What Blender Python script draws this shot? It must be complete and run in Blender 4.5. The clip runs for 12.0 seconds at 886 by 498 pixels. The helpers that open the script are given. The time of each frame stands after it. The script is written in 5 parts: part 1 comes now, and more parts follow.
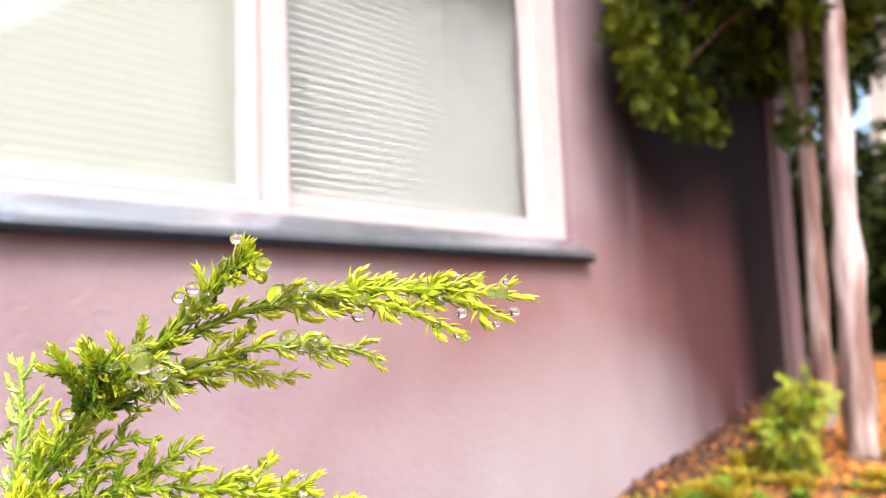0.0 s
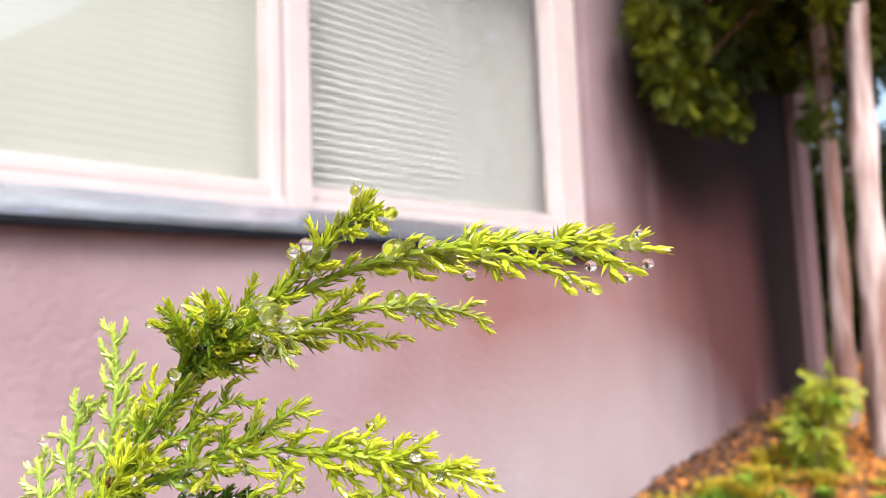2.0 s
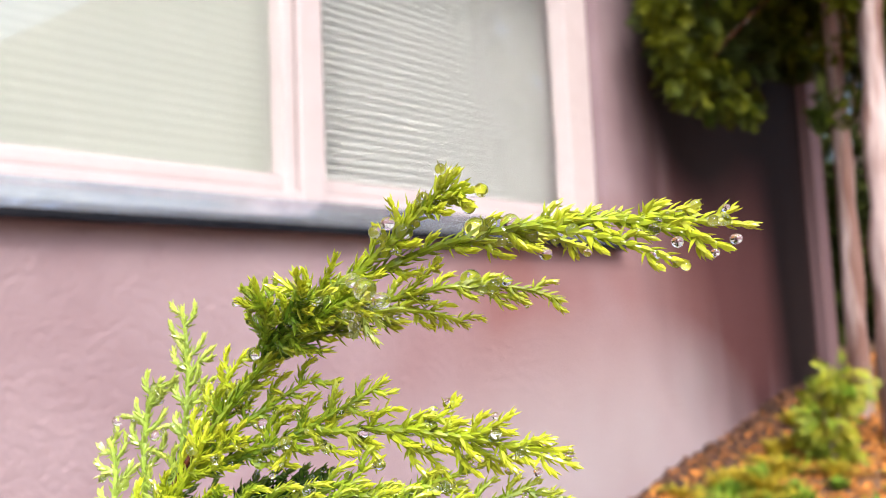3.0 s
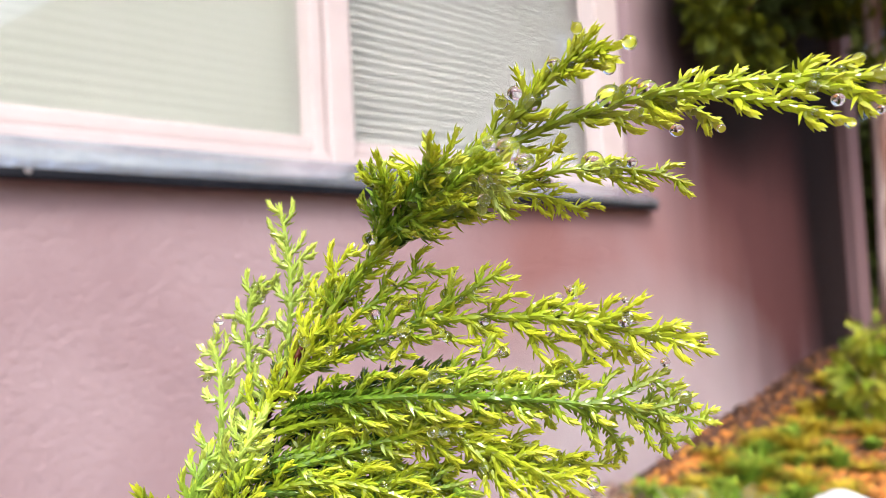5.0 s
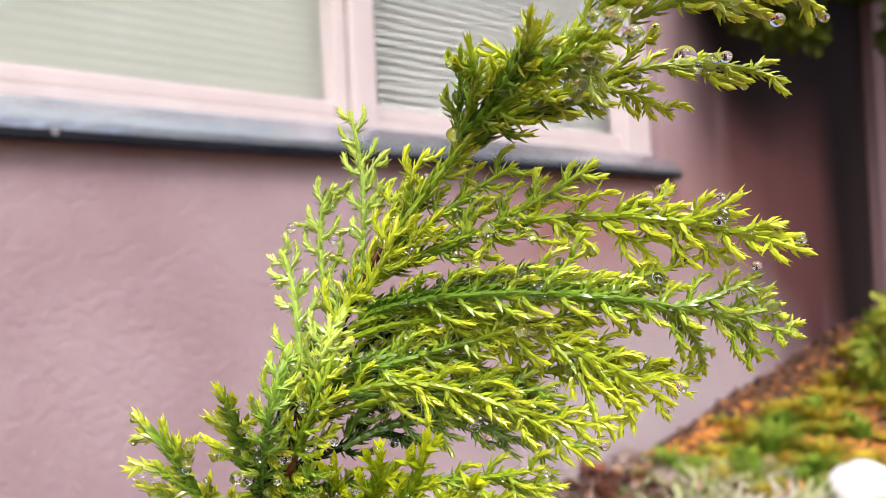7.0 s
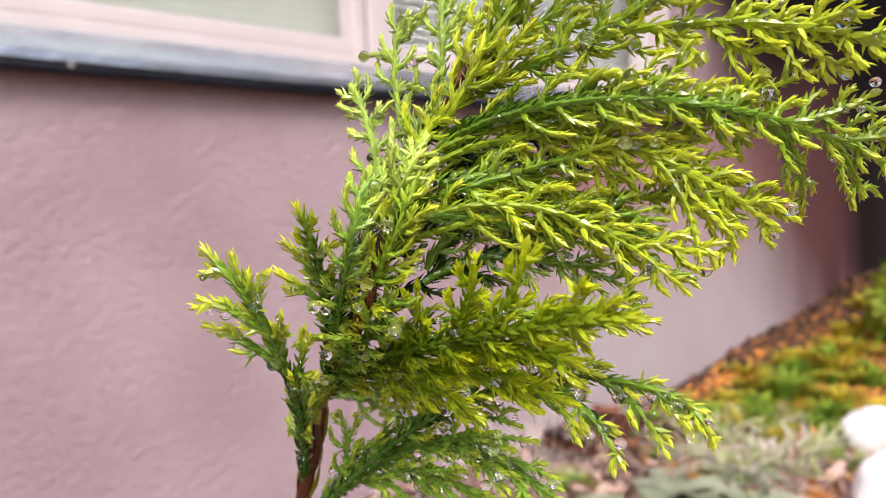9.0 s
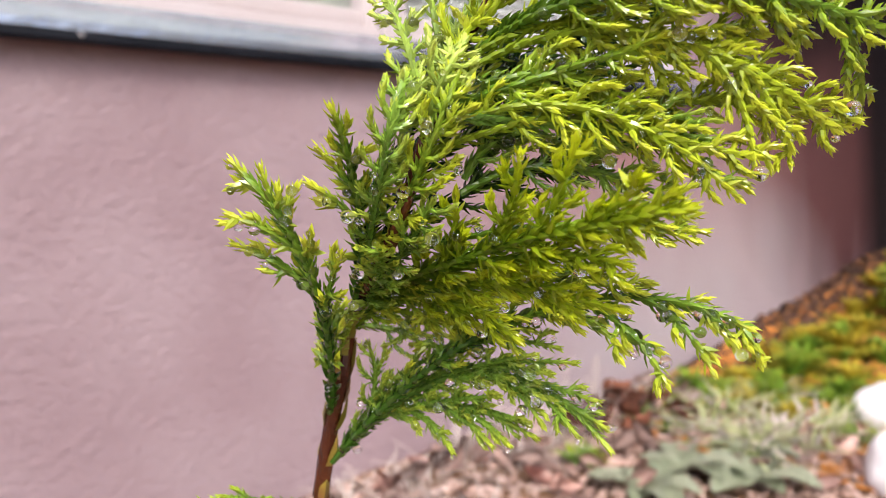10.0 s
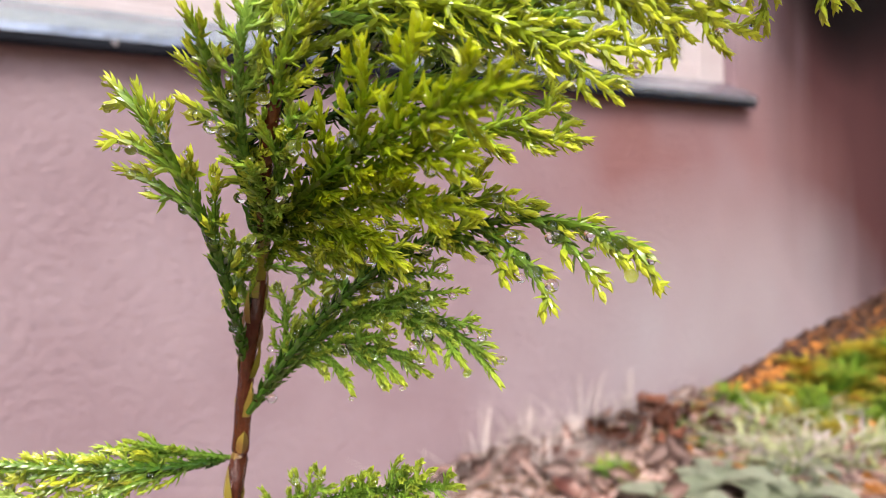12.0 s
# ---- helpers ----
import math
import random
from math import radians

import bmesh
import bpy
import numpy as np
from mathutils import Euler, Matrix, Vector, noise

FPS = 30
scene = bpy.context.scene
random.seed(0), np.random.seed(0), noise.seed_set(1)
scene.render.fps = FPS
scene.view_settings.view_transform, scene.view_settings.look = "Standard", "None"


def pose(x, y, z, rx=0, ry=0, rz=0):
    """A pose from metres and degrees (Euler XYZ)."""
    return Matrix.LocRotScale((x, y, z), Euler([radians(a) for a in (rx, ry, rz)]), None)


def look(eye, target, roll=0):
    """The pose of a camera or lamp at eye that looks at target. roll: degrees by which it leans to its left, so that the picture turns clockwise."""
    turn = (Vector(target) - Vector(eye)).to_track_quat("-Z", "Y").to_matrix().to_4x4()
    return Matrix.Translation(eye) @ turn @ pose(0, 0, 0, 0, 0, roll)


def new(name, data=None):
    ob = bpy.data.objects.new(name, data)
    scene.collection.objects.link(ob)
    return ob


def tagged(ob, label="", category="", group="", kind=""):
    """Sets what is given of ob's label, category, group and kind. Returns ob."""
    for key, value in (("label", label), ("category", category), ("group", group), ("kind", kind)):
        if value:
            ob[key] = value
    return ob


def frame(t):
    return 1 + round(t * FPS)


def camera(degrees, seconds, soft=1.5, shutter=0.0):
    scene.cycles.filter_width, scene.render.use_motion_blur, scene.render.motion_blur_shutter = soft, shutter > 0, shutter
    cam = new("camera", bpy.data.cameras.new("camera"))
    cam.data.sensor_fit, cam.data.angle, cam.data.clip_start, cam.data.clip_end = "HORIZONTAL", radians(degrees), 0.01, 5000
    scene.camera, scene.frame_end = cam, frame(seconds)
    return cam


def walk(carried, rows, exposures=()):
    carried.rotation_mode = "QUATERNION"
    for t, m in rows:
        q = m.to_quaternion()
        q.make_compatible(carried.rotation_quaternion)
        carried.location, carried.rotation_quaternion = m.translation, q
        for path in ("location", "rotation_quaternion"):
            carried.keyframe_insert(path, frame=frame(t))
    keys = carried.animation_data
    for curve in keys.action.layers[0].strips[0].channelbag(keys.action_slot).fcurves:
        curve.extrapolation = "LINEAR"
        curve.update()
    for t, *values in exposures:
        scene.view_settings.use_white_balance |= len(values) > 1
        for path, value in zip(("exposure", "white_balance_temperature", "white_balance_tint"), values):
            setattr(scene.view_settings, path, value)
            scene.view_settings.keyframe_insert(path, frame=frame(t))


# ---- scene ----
cam = camera(62.5, 12.0, soft=0.65)
PATH = [
    (0, (-0.43478, -0.76969, -0.08974), (0.27125, -0.06838, 0.00871), -2.233),
    (0.5, (-0.43618, -0.76707, -0.09051), (0.26655, -0.06208, 0.00519), -2.147),
    (1, (-0.43742, -0.76404, -0.09179), (0.26287, -0.05698, 0.00649), -2.102),
    (1.5, (-0.43833, -0.76216, -0.09266), (0.26012, -0.05294, 0.00322), -2.101),
    (2, (-0.44105, -0.75943, -0.09376), (0.25225, -0.04532, 0.00310), -2.167),
    (2.5, (-0.44458, -0.75664, -0.09424), (0.24572, -0.03929, 0.00007), -2.275),
    (4.5, (-0.45057, -0.74563, -0.10135), (0.22075, -0.00662, -0.04478), -3.041),
    (5, (-0.45212, -0.74263, -0.10399), (0.21283, 0.00277, -0.05701), -2.977),
    (5.5, (-0.45306, -0.74100, -0.10537), (0.20803, 0.00840, -0.06844), -2.977),
    (6, (-0.45442, -0.73934, -0.10654), (0.20248, 0.01415, -0.07925), -2.953),
    (6.5, (-0.45526, -0.73744, -0.10850), (0.19929, 0.01837, -0.09085), -2.738),
    (7, (-0.45627, -0.73563, -0.11161), (0.19093, 0.02662, -0.10070), -2.629),
    (7.2, (-0.45801, -0.73418, -0.11202), (0.19333, 0.02460, -0.11216), -2.640),
    (9, (-0.46013, -0.72646, -0.12546), (0.17353, 0.04543, -0.17705), -2.163),
    (9.5, (-0.45944, -0.72394, -0.12977), (0.16931, 0.05101, -0.19400), -2.157),
    (10, (-0.46090, -0.72209, -0.13288), (0.16142, 0.05672, -0.21147), -2.123),
    (10.5, (-0.46013, -0.72088, -0.13784), (0.15414, 0.06415, -0.21782), -2.044),
    (11, (-0.45602, -0.72375, -0.14211), (0.14807, 0.06957, -0.21770), -1.881),
    (11.5, (-0.45218, -0.72751, -0.14351), (0.13809, 0.07703, -0.20905), -2.002),
    (12, (-0.44533, -0.72952, -0.14405), (0.13156, 0.08555, -0.19747), -2.074),
]
EXPOSURES = [(t, e + 0.62, 6700, 10) for t, e in ((0, 0.78), (1, 0.68), (2, 0.56), (5, 0.46), (6.5, 0.28), (9.5, 0.21), (12, 0.22))]
walk(cam, [(t, look(eye, target, roll)) for t, eye, target, roll in PATH], EXPOSURES)
cam.data.dof.use_dof = True
cam.data.dof.focus_distance = 0.079
cam.data.dof.aperture_fstop = 35.0

# overcast daylight
world = bpy.data.worlds.new("sky")
scene.world = world
world.use_nodes = True
wn = world.node_tree
sky = wn.nodes.new("ShaderNodeTexSky")
sky.sky_type, sky.sun_disc = "NISHITA", False
sky.sun_elevation, sky.sun_rotation = radians(51), radians(214)
sky.air_density, sky.dust_density, sky.ozone_density = 1.0, 4.0, 1.0
wn.nodes["Background"].inputs["Strength"].default_value = 0.18
wn.links.new(sky.outputs["Color"], wn.nodes["Background"].inputs["Color"])
sun_data = bpy.data.lights.new("sun", "SUN")
sun_data.energy, sun_data.angle, sun_data.color = 1.35, radians(26), (1.0, 0.98, 0.97)
sun = new("sun", sun_data)
sun.matrix_world = look((-2.6, -3.9, 5.8), (0, 0, 0))


# ---- materials ----
def material(name, base, rough=0.6, second=None, scale=8.0, mix=0.5, bump=0.0, bump_scale=200.0, metal=0.0,
             third=None, third_scale=2.0, stretch=(1, 1, 1), spec=0.5, island=0.0, each=0.0, third_edge=(0.45, 0.7)):
    """A principled surface with colour variation at two scales and fine relief."""
    m = bpy.data.materials.new(name)
    m.use_nodes = True
    nt = m.node_tree
    p = nt.nodes["Principled BSDF"]
    p.inputs["Roughness"].default_value, p.inputs["Metallic"].default_value = rough, metal
    p.inputs["Specular IOR Level"].default_value = spec
    co = nt.nodes.new("ShaderNodeTexCoord")
    mp = nt.nodes.new("ShaderNodeMapping")
    mp.inputs["Scale"].default_value = stretch
    nt.links.new(co.outputs["Object"], mp.inputs["Vector"])

    def tex(sc, detail=6.0):
        t = nt.nodes.new("ShaderNodeTexNoise")
        t.inputs["Scale"].default_value, t.inputs["Detail"].default_value = sc, detail
        nt.links.new(mp.outputs["Vector"], t.inputs["Vector"])
        return t.outputs["Fac"]

    def blend(a, b, fac, lo, hi, amount):
        r = nt.nodes.new("ShaderNodeMapRange")
        r.inputs["From Min"].default_value, r.inputs["From Max"].default_value = lo, hi
        r.inputs["To Max"].default_value = amount
        nt.links.new(fac, r.inputs["Value"])
        x = nt.nodes.new("ShaderNodeMix")
        x.data_type = "RGBA"
        nt.links.new(r.outputs["Result"], x.inputs[0])
        for k, v in ((6, a), (7, b)):
            if isinstance(v, tuple):
                x.inputs[k].default_value = (*v, 1)
            else:
                nt.links.new(v, x.inputs[k])
        return x.outputs[2]

    colour = tuple(base)
    if second:
        colour = blend(colour, tuple(second), tex(scale), 0.35, 0.65, mix)
    if third:
        colour = blend(colour, tuple(third), tex(third_scale, 4.0), third_edge[0], third_edge[1], 0.8)
    if island or each:
        src = nt.nodes.new("ShaderNodeNewGeometry").outputs["Random Per Island"] if island else nt.nodes.new("ShaderNodeObjectInfo").outputs["Random"]
        amount = island or each
        r = nt.nodes.new("ShaderNodeMapRange")
        r.inputs["To Min"].default_value, r.inputs["To Max"].default_value = 1 - amount, 1 + amount
        nt.links.new(src, r.inputs["Value"])
        h = nt.nodes.new("ShaderNodeHueSaturation")
        nt.links.new(r.outputs["Result"], h.inputs["Value"])
        if isinstance(colour, tuple):
            h.inputs["Color"].default_value = (*colour, 1)
        else:
            nt.links.new(colour, h.inputs["Color"])
        colour = h.outputs["Color"]
    if isinstance(colour, tuple):
        p.inputs["Base Color"].default_value = (*colour, 1)
    else:
        nt.links.new(colour, p.inputs["Base Color"])
    if bump:
        b = nt.nodes.new("ShaderNodeBump")
        b.inputs["Strength"].default_value, b.inputs["Distance"].default_value = bump, 0.004
        nt.links.new(tex(bump_scale), b.inputs["Height"])
        nt.links.new(b.outputs["Normal"], p.inputs["Normal"])
    return m


def plaster():
    """Pink roughcast: mottled, with tree shade painted in among damp dark streaks near the corner, rusty and lime-white
    blooms lower down.
    """
    m = material("pink_plaster", (0.290, 0.208, 0.233), 0.85, (0.345, 0.265, 0.295), 7, 0.8, 0.0, spec=0.2)
    nt = m.node_tree
    p = nt.nodes["Principled BSDF"]
    pos = nt.nodes.new("ShaderNodeTexCoord").outputs["Object"]

    def fac(scale, detail, stretch, shift, lo, hi):
        mp = nt.nodes.new("ShaderNodeMapping")
        mp.inputs["Scale"].default_value, mp.inputs["Location"].default_value = stretch, shift
        nt.links.new(pos, mp.inputs["Vector"])
        t = nt.nodes.new("ShaderNodeTexNoise")
        t.inputs["Scale"].default_value, t.inputs["Detail"].default_value = scale, detail
        nt.links.new(mp.outputs["Vector"], t.inputs["Vector"])
        r = nt.nodes.new("ShaderNodeMapRange")
        r.inputs["From Min"].default_value, r.inputs["From Max"].default_value = lo, hi
        nt.links.new(t.outputs["Fac"], r.inputs["Value"])
        return r.outputs["Result"]

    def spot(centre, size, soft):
        """A patch, for painted shade and for wear alike: an ellipsoid with a soft, noisy rim."""
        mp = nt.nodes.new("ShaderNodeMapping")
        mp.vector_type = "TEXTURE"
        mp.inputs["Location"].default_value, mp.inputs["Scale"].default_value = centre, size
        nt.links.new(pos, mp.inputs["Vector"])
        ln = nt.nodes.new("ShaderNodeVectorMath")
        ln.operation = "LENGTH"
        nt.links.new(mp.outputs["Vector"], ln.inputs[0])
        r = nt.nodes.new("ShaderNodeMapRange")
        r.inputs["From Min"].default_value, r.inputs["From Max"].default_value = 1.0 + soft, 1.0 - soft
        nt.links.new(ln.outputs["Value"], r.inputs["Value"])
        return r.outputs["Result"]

    def both(a, b, gain=1.0):
        x = nt.nodes.new("ShaderNodeMath")
        x.operation = "MULTIPLY"
        nt.links.new(a, x.inputs[0])
        nt.links.new(b, x.inputs[1])
        y = nt.nodes.new("ShaderNodeMath")
        y.operation, y.use_clamp = "MULTIPLY", True
        y.inputs[1].default_value = gain
        nt.links.new(x.outputs[0], y.inputs[0])
        return y.outputs[0]

    colour = p.inputs["Base Color"].links[0].from_socket
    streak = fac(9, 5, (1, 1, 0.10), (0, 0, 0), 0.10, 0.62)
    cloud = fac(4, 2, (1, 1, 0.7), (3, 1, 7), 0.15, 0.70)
    # first five patches: tree shade and damp, both put into the plaster's colour
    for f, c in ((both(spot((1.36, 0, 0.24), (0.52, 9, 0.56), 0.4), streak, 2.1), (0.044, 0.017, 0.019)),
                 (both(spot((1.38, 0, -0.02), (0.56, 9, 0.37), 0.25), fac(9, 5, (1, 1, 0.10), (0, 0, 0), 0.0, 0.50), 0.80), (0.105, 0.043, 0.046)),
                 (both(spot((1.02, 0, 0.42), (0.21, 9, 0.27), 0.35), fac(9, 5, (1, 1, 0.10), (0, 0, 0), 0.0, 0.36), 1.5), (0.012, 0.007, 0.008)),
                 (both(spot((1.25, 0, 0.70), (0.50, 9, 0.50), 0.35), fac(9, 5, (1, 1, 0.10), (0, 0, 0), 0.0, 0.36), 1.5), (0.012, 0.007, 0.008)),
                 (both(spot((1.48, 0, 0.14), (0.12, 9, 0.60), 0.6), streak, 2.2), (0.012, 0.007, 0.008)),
                 (both(spot((0.53, 0, -0.10), (0.36, 9, 0.16), 0.5), cloud, 1.1), (0.245, 0.125, 0.125)),
                 (both(spot((0.62, 0, -0.33), (0.36, 9, 0.16), 0.6), cloud, 1.1), (0.37, 0.33, 0.36))):
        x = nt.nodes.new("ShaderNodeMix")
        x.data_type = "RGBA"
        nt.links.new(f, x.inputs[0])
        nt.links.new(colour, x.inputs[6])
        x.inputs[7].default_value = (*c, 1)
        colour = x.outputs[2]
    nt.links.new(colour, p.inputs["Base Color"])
    prev = None
    for scale, stretch, dist, strength in ((30, (1, 1, 1.3), 0.005, 0.05), (95, (1, 1, 1.2), 0.0022, 0.65), (260, (1, 1, 1), 0.001, 0.8)):
        b = nt.nodes.new("ShaderNodeBump")
        b.inputs["Strength"].default_value, b.inputs["Distance"].default_value = strength, dist
        nt.links.new(fac(scale, 6, stretch, (0, 0, 0), 0.2, 0.8), b.inputs["Height"])
        if prev:
            nt.links.new(prev, b.inputs["Normal"])
        prev = b.outputs["Normal"]
    nt.links.new(prev, p.inputs["Normal"])
    return m


M_PLASTER = plaster()
M_STRIP = material("pink_trim", (0.19, 0.125, 0.14), 0.8, (0.13, 0.08, 0.09), 9, 0.8, 0.3, 120, stretch=(1, 1, 0.15), spec=0.2)
M_FRAME = material("white_paint", (0.49, 0.430, 0.438), 0.35, (0.54, 0.485, 0.495), 30, 0.6, 0.1, 300)
M_SILL = material("zinc_sheet", (0.42, 0.46, 0.54), 0.22, (0.60, 0.64, 0.70), 22, 0.7, 0.3, 50, metal=0.85)
M_SLAT = material("blind_slat", (0.80, 0.82, 0.80), 0.85, (0.84, 0.86, 0.84), 6, 0.5, spec=0.15)
M_SLAT_OLIVE = material("olive_blind_slat", (0.54, 0.57, 0.52), 0.6, (0.58, 0.60, 0.56), 6, 0.5, spec=0.15)
# near-black lip colour, stands for the shadow line under the sill
M_LIP_SHADE = material("shadow_dark_lip", (0.006, 0.008, 0.014), 0.6, (0.014, 0.017, 0.026), 30, 0.7, 0.2, 60, spec=0.2)
M_ROOM = material("room_paint", (0.5, 0.5, 0.46), 0.9, (0.55, 0.55, 0.5), 3)
M_SOIL = material("wet_soil", (0.075, 0.040, 0.024), 0.9, (0.17, 0.085, 0.04), 18, 0.9, 1.0, 80, third=(0.07, 0.04, 0.025), third_scale=5)
M_BARK = material("thuja_bark", (0.36, 0.26, 0.25), 0.9, (0.60, 0.51, 0.51), 60, 0.9, 1.0, 90, stretch=(1, 1, 0.15), third=(0.15, 0.06, 0.04), third_scale=20, third_edge=(0.46, 0.58))
M_THUJA = material("thuja_leaf", (0.026, 0.043, 0.0022), 0.6, (0.13, 0.14, 0.0045), 12, 0.8, spec=0.15, island=0.45)
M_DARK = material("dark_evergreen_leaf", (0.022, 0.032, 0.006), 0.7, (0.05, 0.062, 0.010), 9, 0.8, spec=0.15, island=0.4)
M_STEM = material("red_brown_bark", (0.055, 0.012, 0.008), 0.22, (0.15, 0.045, 0.016), 160, 0.8, 0.4, 700, stretch=(1, 1, 0.3))
M_SNOW = material("old_snow", (0.82, 0.80, 0.84), 0.6, (0.88, 0.86, 0.9), 20, 0.5, 0.3, 60)
M_RUST = material("rusty_lime", (0.09, 0.035, 0.035), 0.7, (0.13, 0.06, 0.06), 60, 0.8)
M_LIME = material("lime_drip", (0.36, 0.36, 0.40), 0.7, (0.45, 0.45, 0.48), 60, 0.8)
M_GREY = material("grey_render", (0.24, 0.235, 0.20), 0.9, (0.30, 0.29, 0.25), 2)
M_TILE = material("roof_tile", (0.16, 0.12, 0.11), 0.8, (0.22, 0.17, 0.15), 4)
M_DUST = material("pale_leaf_crumb", (0.32, 0.20, 0.165), 0.85, (0.50, 0.38, 0.34), 40, 0.8, island=0.45)
M_CREAM = material("cream_render", (0.72, 0.60, 0.52), 0.8, (0.66, 0.54, 0.47), 3)


def glass(name, tint=(1, 1, 1), rough=0.0, ior=1.45):
    m = bpy.data.materials.new(name)
    m.use_nodes = True
    p = m.node_tree.nodes["Principled BSDF"]
    p.inputs["Base Color"].default_value = (*tint, 1)
    p.inputs["Transmission Weight"].default_value = 1.0
    p.inputs["Roughness"].default_value, p.inputs["IOR"].default_value = rough, ior
    return m


M_GLASS = glass("window_glass", ior=1.56)
M_WATER = glass("water", ior=1.42)


# ---- building helpers ----
def part(name, bm, mat, parent=None, label="", smooth=False):
    """Links a bmesh as one mesh object, under a thing or a part."""
    me = bpy.data.meshes.new(name)
    bm.to_mesh(me)
    bm.free()
    me.materials.append(mat)
    if smooth:
        me.shade_smooth()
    ob = new(name, me)
    if parent:
        ob.parent = parent
    if label:
        ob["label"] = label
    return ob


def box(bm, lo, hi, bevel=0.0):
    made = bmesh.ops.create_cube(bm, size=1.0)["verts"]
    for v in made:
        v.co = Vector([lo[k] + (v.co[k] + 0.5) * (hi[k] - lo[k]) for k in range(3)])
    if bevel:
        edges = list({e for v in made for e in v.link_edges})
        bmesh.ops.bevel(bm, geom=edges, offset=bevel, segments=2, affect="EDGES", profile=0.7)
    return bm


def boxed(name, lo, hi, mat, parent=None, bevel=0.0, label=""):
    return part(name, box(bmesh.new(), lo, hi, bevel), mat, parent, label)


def prism(profile, x0, x1):
    """A profile of (y, z) points drawn out along x."""
    bm = bmesh.new()
    a = [bm.verts.new((x0, y, z)) for y, z in profile]
    b = [bm.verts.new((x1, y, z)) for y, z in profile]
    n = len(profile)
    for k in range(n):
        bm.faces.new((a[k], a[(k + 1) % n], b[(k + 1) % n], b[k]))
    bm.faces.new(a[::-1])
    bm.faces.new(b)
    bmesh.ops.recalc_face_normals(bm, faces=bm.faces)
    return bm


# ---- the house wall and its window ----
WALL_Y = -0.02
WIN = (-0.56, 0.662, 0.04, 0.62)      # opening: x from, to; z from, to
CORNER_X = 1.66
wall = bmesh.new()
for lo, hi in (((-3.0, WALL_Y, -0.9), (WIN[0], 0.30, 2.6)), ((WIN[1], WALL_Y, -0.9), (CORNER_X, 0.30, 2.6)),
               ((WIN[0], WALL_Y, -0.9), (WIN[1], 0.30, WIN[2])), ((WIN[0], WALL_Y, WIN[3]), (WIN[1], 0.30, 2.6))):
    box(wall, lo, hi)
tagged(part("wall_north", wall, M_PLASTER), "damp pink plastered house wall with stains and painted-in tree shade", "wall", kind="structure")
tagged(boxed("corner_strip", (CORNER_X - 0.07, WALL_Y - 0.03, -0.8), (CORNER_X + 0.004, WALL_Y, 2.6), M_STRIP, bevel=0.004),
       "pink plastered corner strip of the house", "trim", kind="structure")
room = bmesh.new()
for lo, hi in (((-3.0, 2.5, -0.9), (CORNER_X, 2.6, 2.6)), ((-3.1, 0.302, -0.9), (-3.0, 2.5, 2.6)), ((CORNER_X - 0.1, 0.302, -0.9), (CORNER_X, 2.5, 2.6)), ((-3.0, 0.302, -1.0), (CORNER_X, 2.5, -0.9))):
    box(room, lo, hi)
tagged(part("wall_room", room, M_ROOM), "plain painted walls of the room behind the blinds", "wall", kind="structure")
tagged(boxed("ceiling", (-3.0, 0.0, 2.604), (CORNER_X, 2.6, 2.7), M_ROOM), "plain painted ceiling of the room", "ceiling", kind="structure")

window = tagged(new("window_1"), "white painted basement window with two panes", "window", kind="structure")
boxed("frame_stile", (0.592, 0.0, 0.048), (WIN[1] - 0.002, 0.040, WIN[3]), M_FRAME, window, 0.005)
boxed("frame_stile", (WIN[0] + 0.002, 0.0, 0.048), (WIN[0] + 0.07, 0.06, WIN[3]), M_FRAME, window, 0.005)
boxed("mullion", (0.036, -0.004, 0.048), (0.071, 0.040, WIN[3]), M_FRAME, window, 0.005)
boxed("sash_stile", (0.018, 0.006, 0.052), (0.034, 0.040, WIN[3]), M_FRAME, window, 0.004)
boxed("bottom_rail", (WIN[0] + 0.07, 0.002, 0.046), (0.036, 0.06, 0.062), M_FRAME, window, 0.003)
boxed("bottom_rail", (0.071, 0.002, 0.046), (0.592, 0.06, 0.062), M_FRAME, window, 0.003)
boxed("glazing_bead", (WIN[0] + 0.07, 0.012, 0.064), (0.018, 0.04, 0.082), M_FRAME, window, 0.004)
boxed("glazing_bead", (0.071, 0.012, 0.064), (0.592, 0.04, 0.082), M_FRAME, window, 0.004)
for x0, x1 in ((WIN[0] + 0.068, 0.020), (0.069, 0.594)):
    pane = boxed("pane", (x0, 0.030, 0.078), (x1, 0.034, WIN[3]), M_GLASS, window)
    pane.visible_shadow = False

sill = tagged(new("window_sill"), "wet zinc window sill over a lip coloured dark as shadow", "window sill", kind="structure")
part("zinc_cap", prism([(0.0, 0.026), (0.0, 0.050), (-0.008, 0.048), (-0.040, 0.024), (-0.0440, 0.0205), (-0.0445, 0.0135), (-0.0425, 0.0125), (-0.0415, 0.018)], -0.72, 0.686), M_SILL, sill)
part("slate_lip", prism([(0.0, 0.008), (0.0, 0.0255), (-0.0405, 0.0175), (-0.0418, 0.012), (-0.0425, 0.008), (-0.040, 0.004), (-0.034, 0.006)], -0.72, 0.684), M_LIP_SHADE, sill)
for k, x in enumerate((-0.30, -0.215, -0.135)):      # a drip and two flecks along the front edge
    bm = bmesh.new()
    bmesh.ops.create_icosphere(bm, subdivisions=2, radius=1.0)
    for v in bm.verts:
        n = 1 + 0.5 * noise.noise(v.co * 1.7 + Vector((k * 3.1, 0, 0)))
        v.co = Vector((x, -0.0420, 0.015)) + Vector((v.co.x * (0.0035 if k == 0 else 0.008) * n, v.co.y * 0.0009, v.co.z * (0.007 if k == 0 else 0.0025) * n))
    part("lime_fleck", bm, M_LIME if k == 0 else M_RUST, sill, smooth=True)



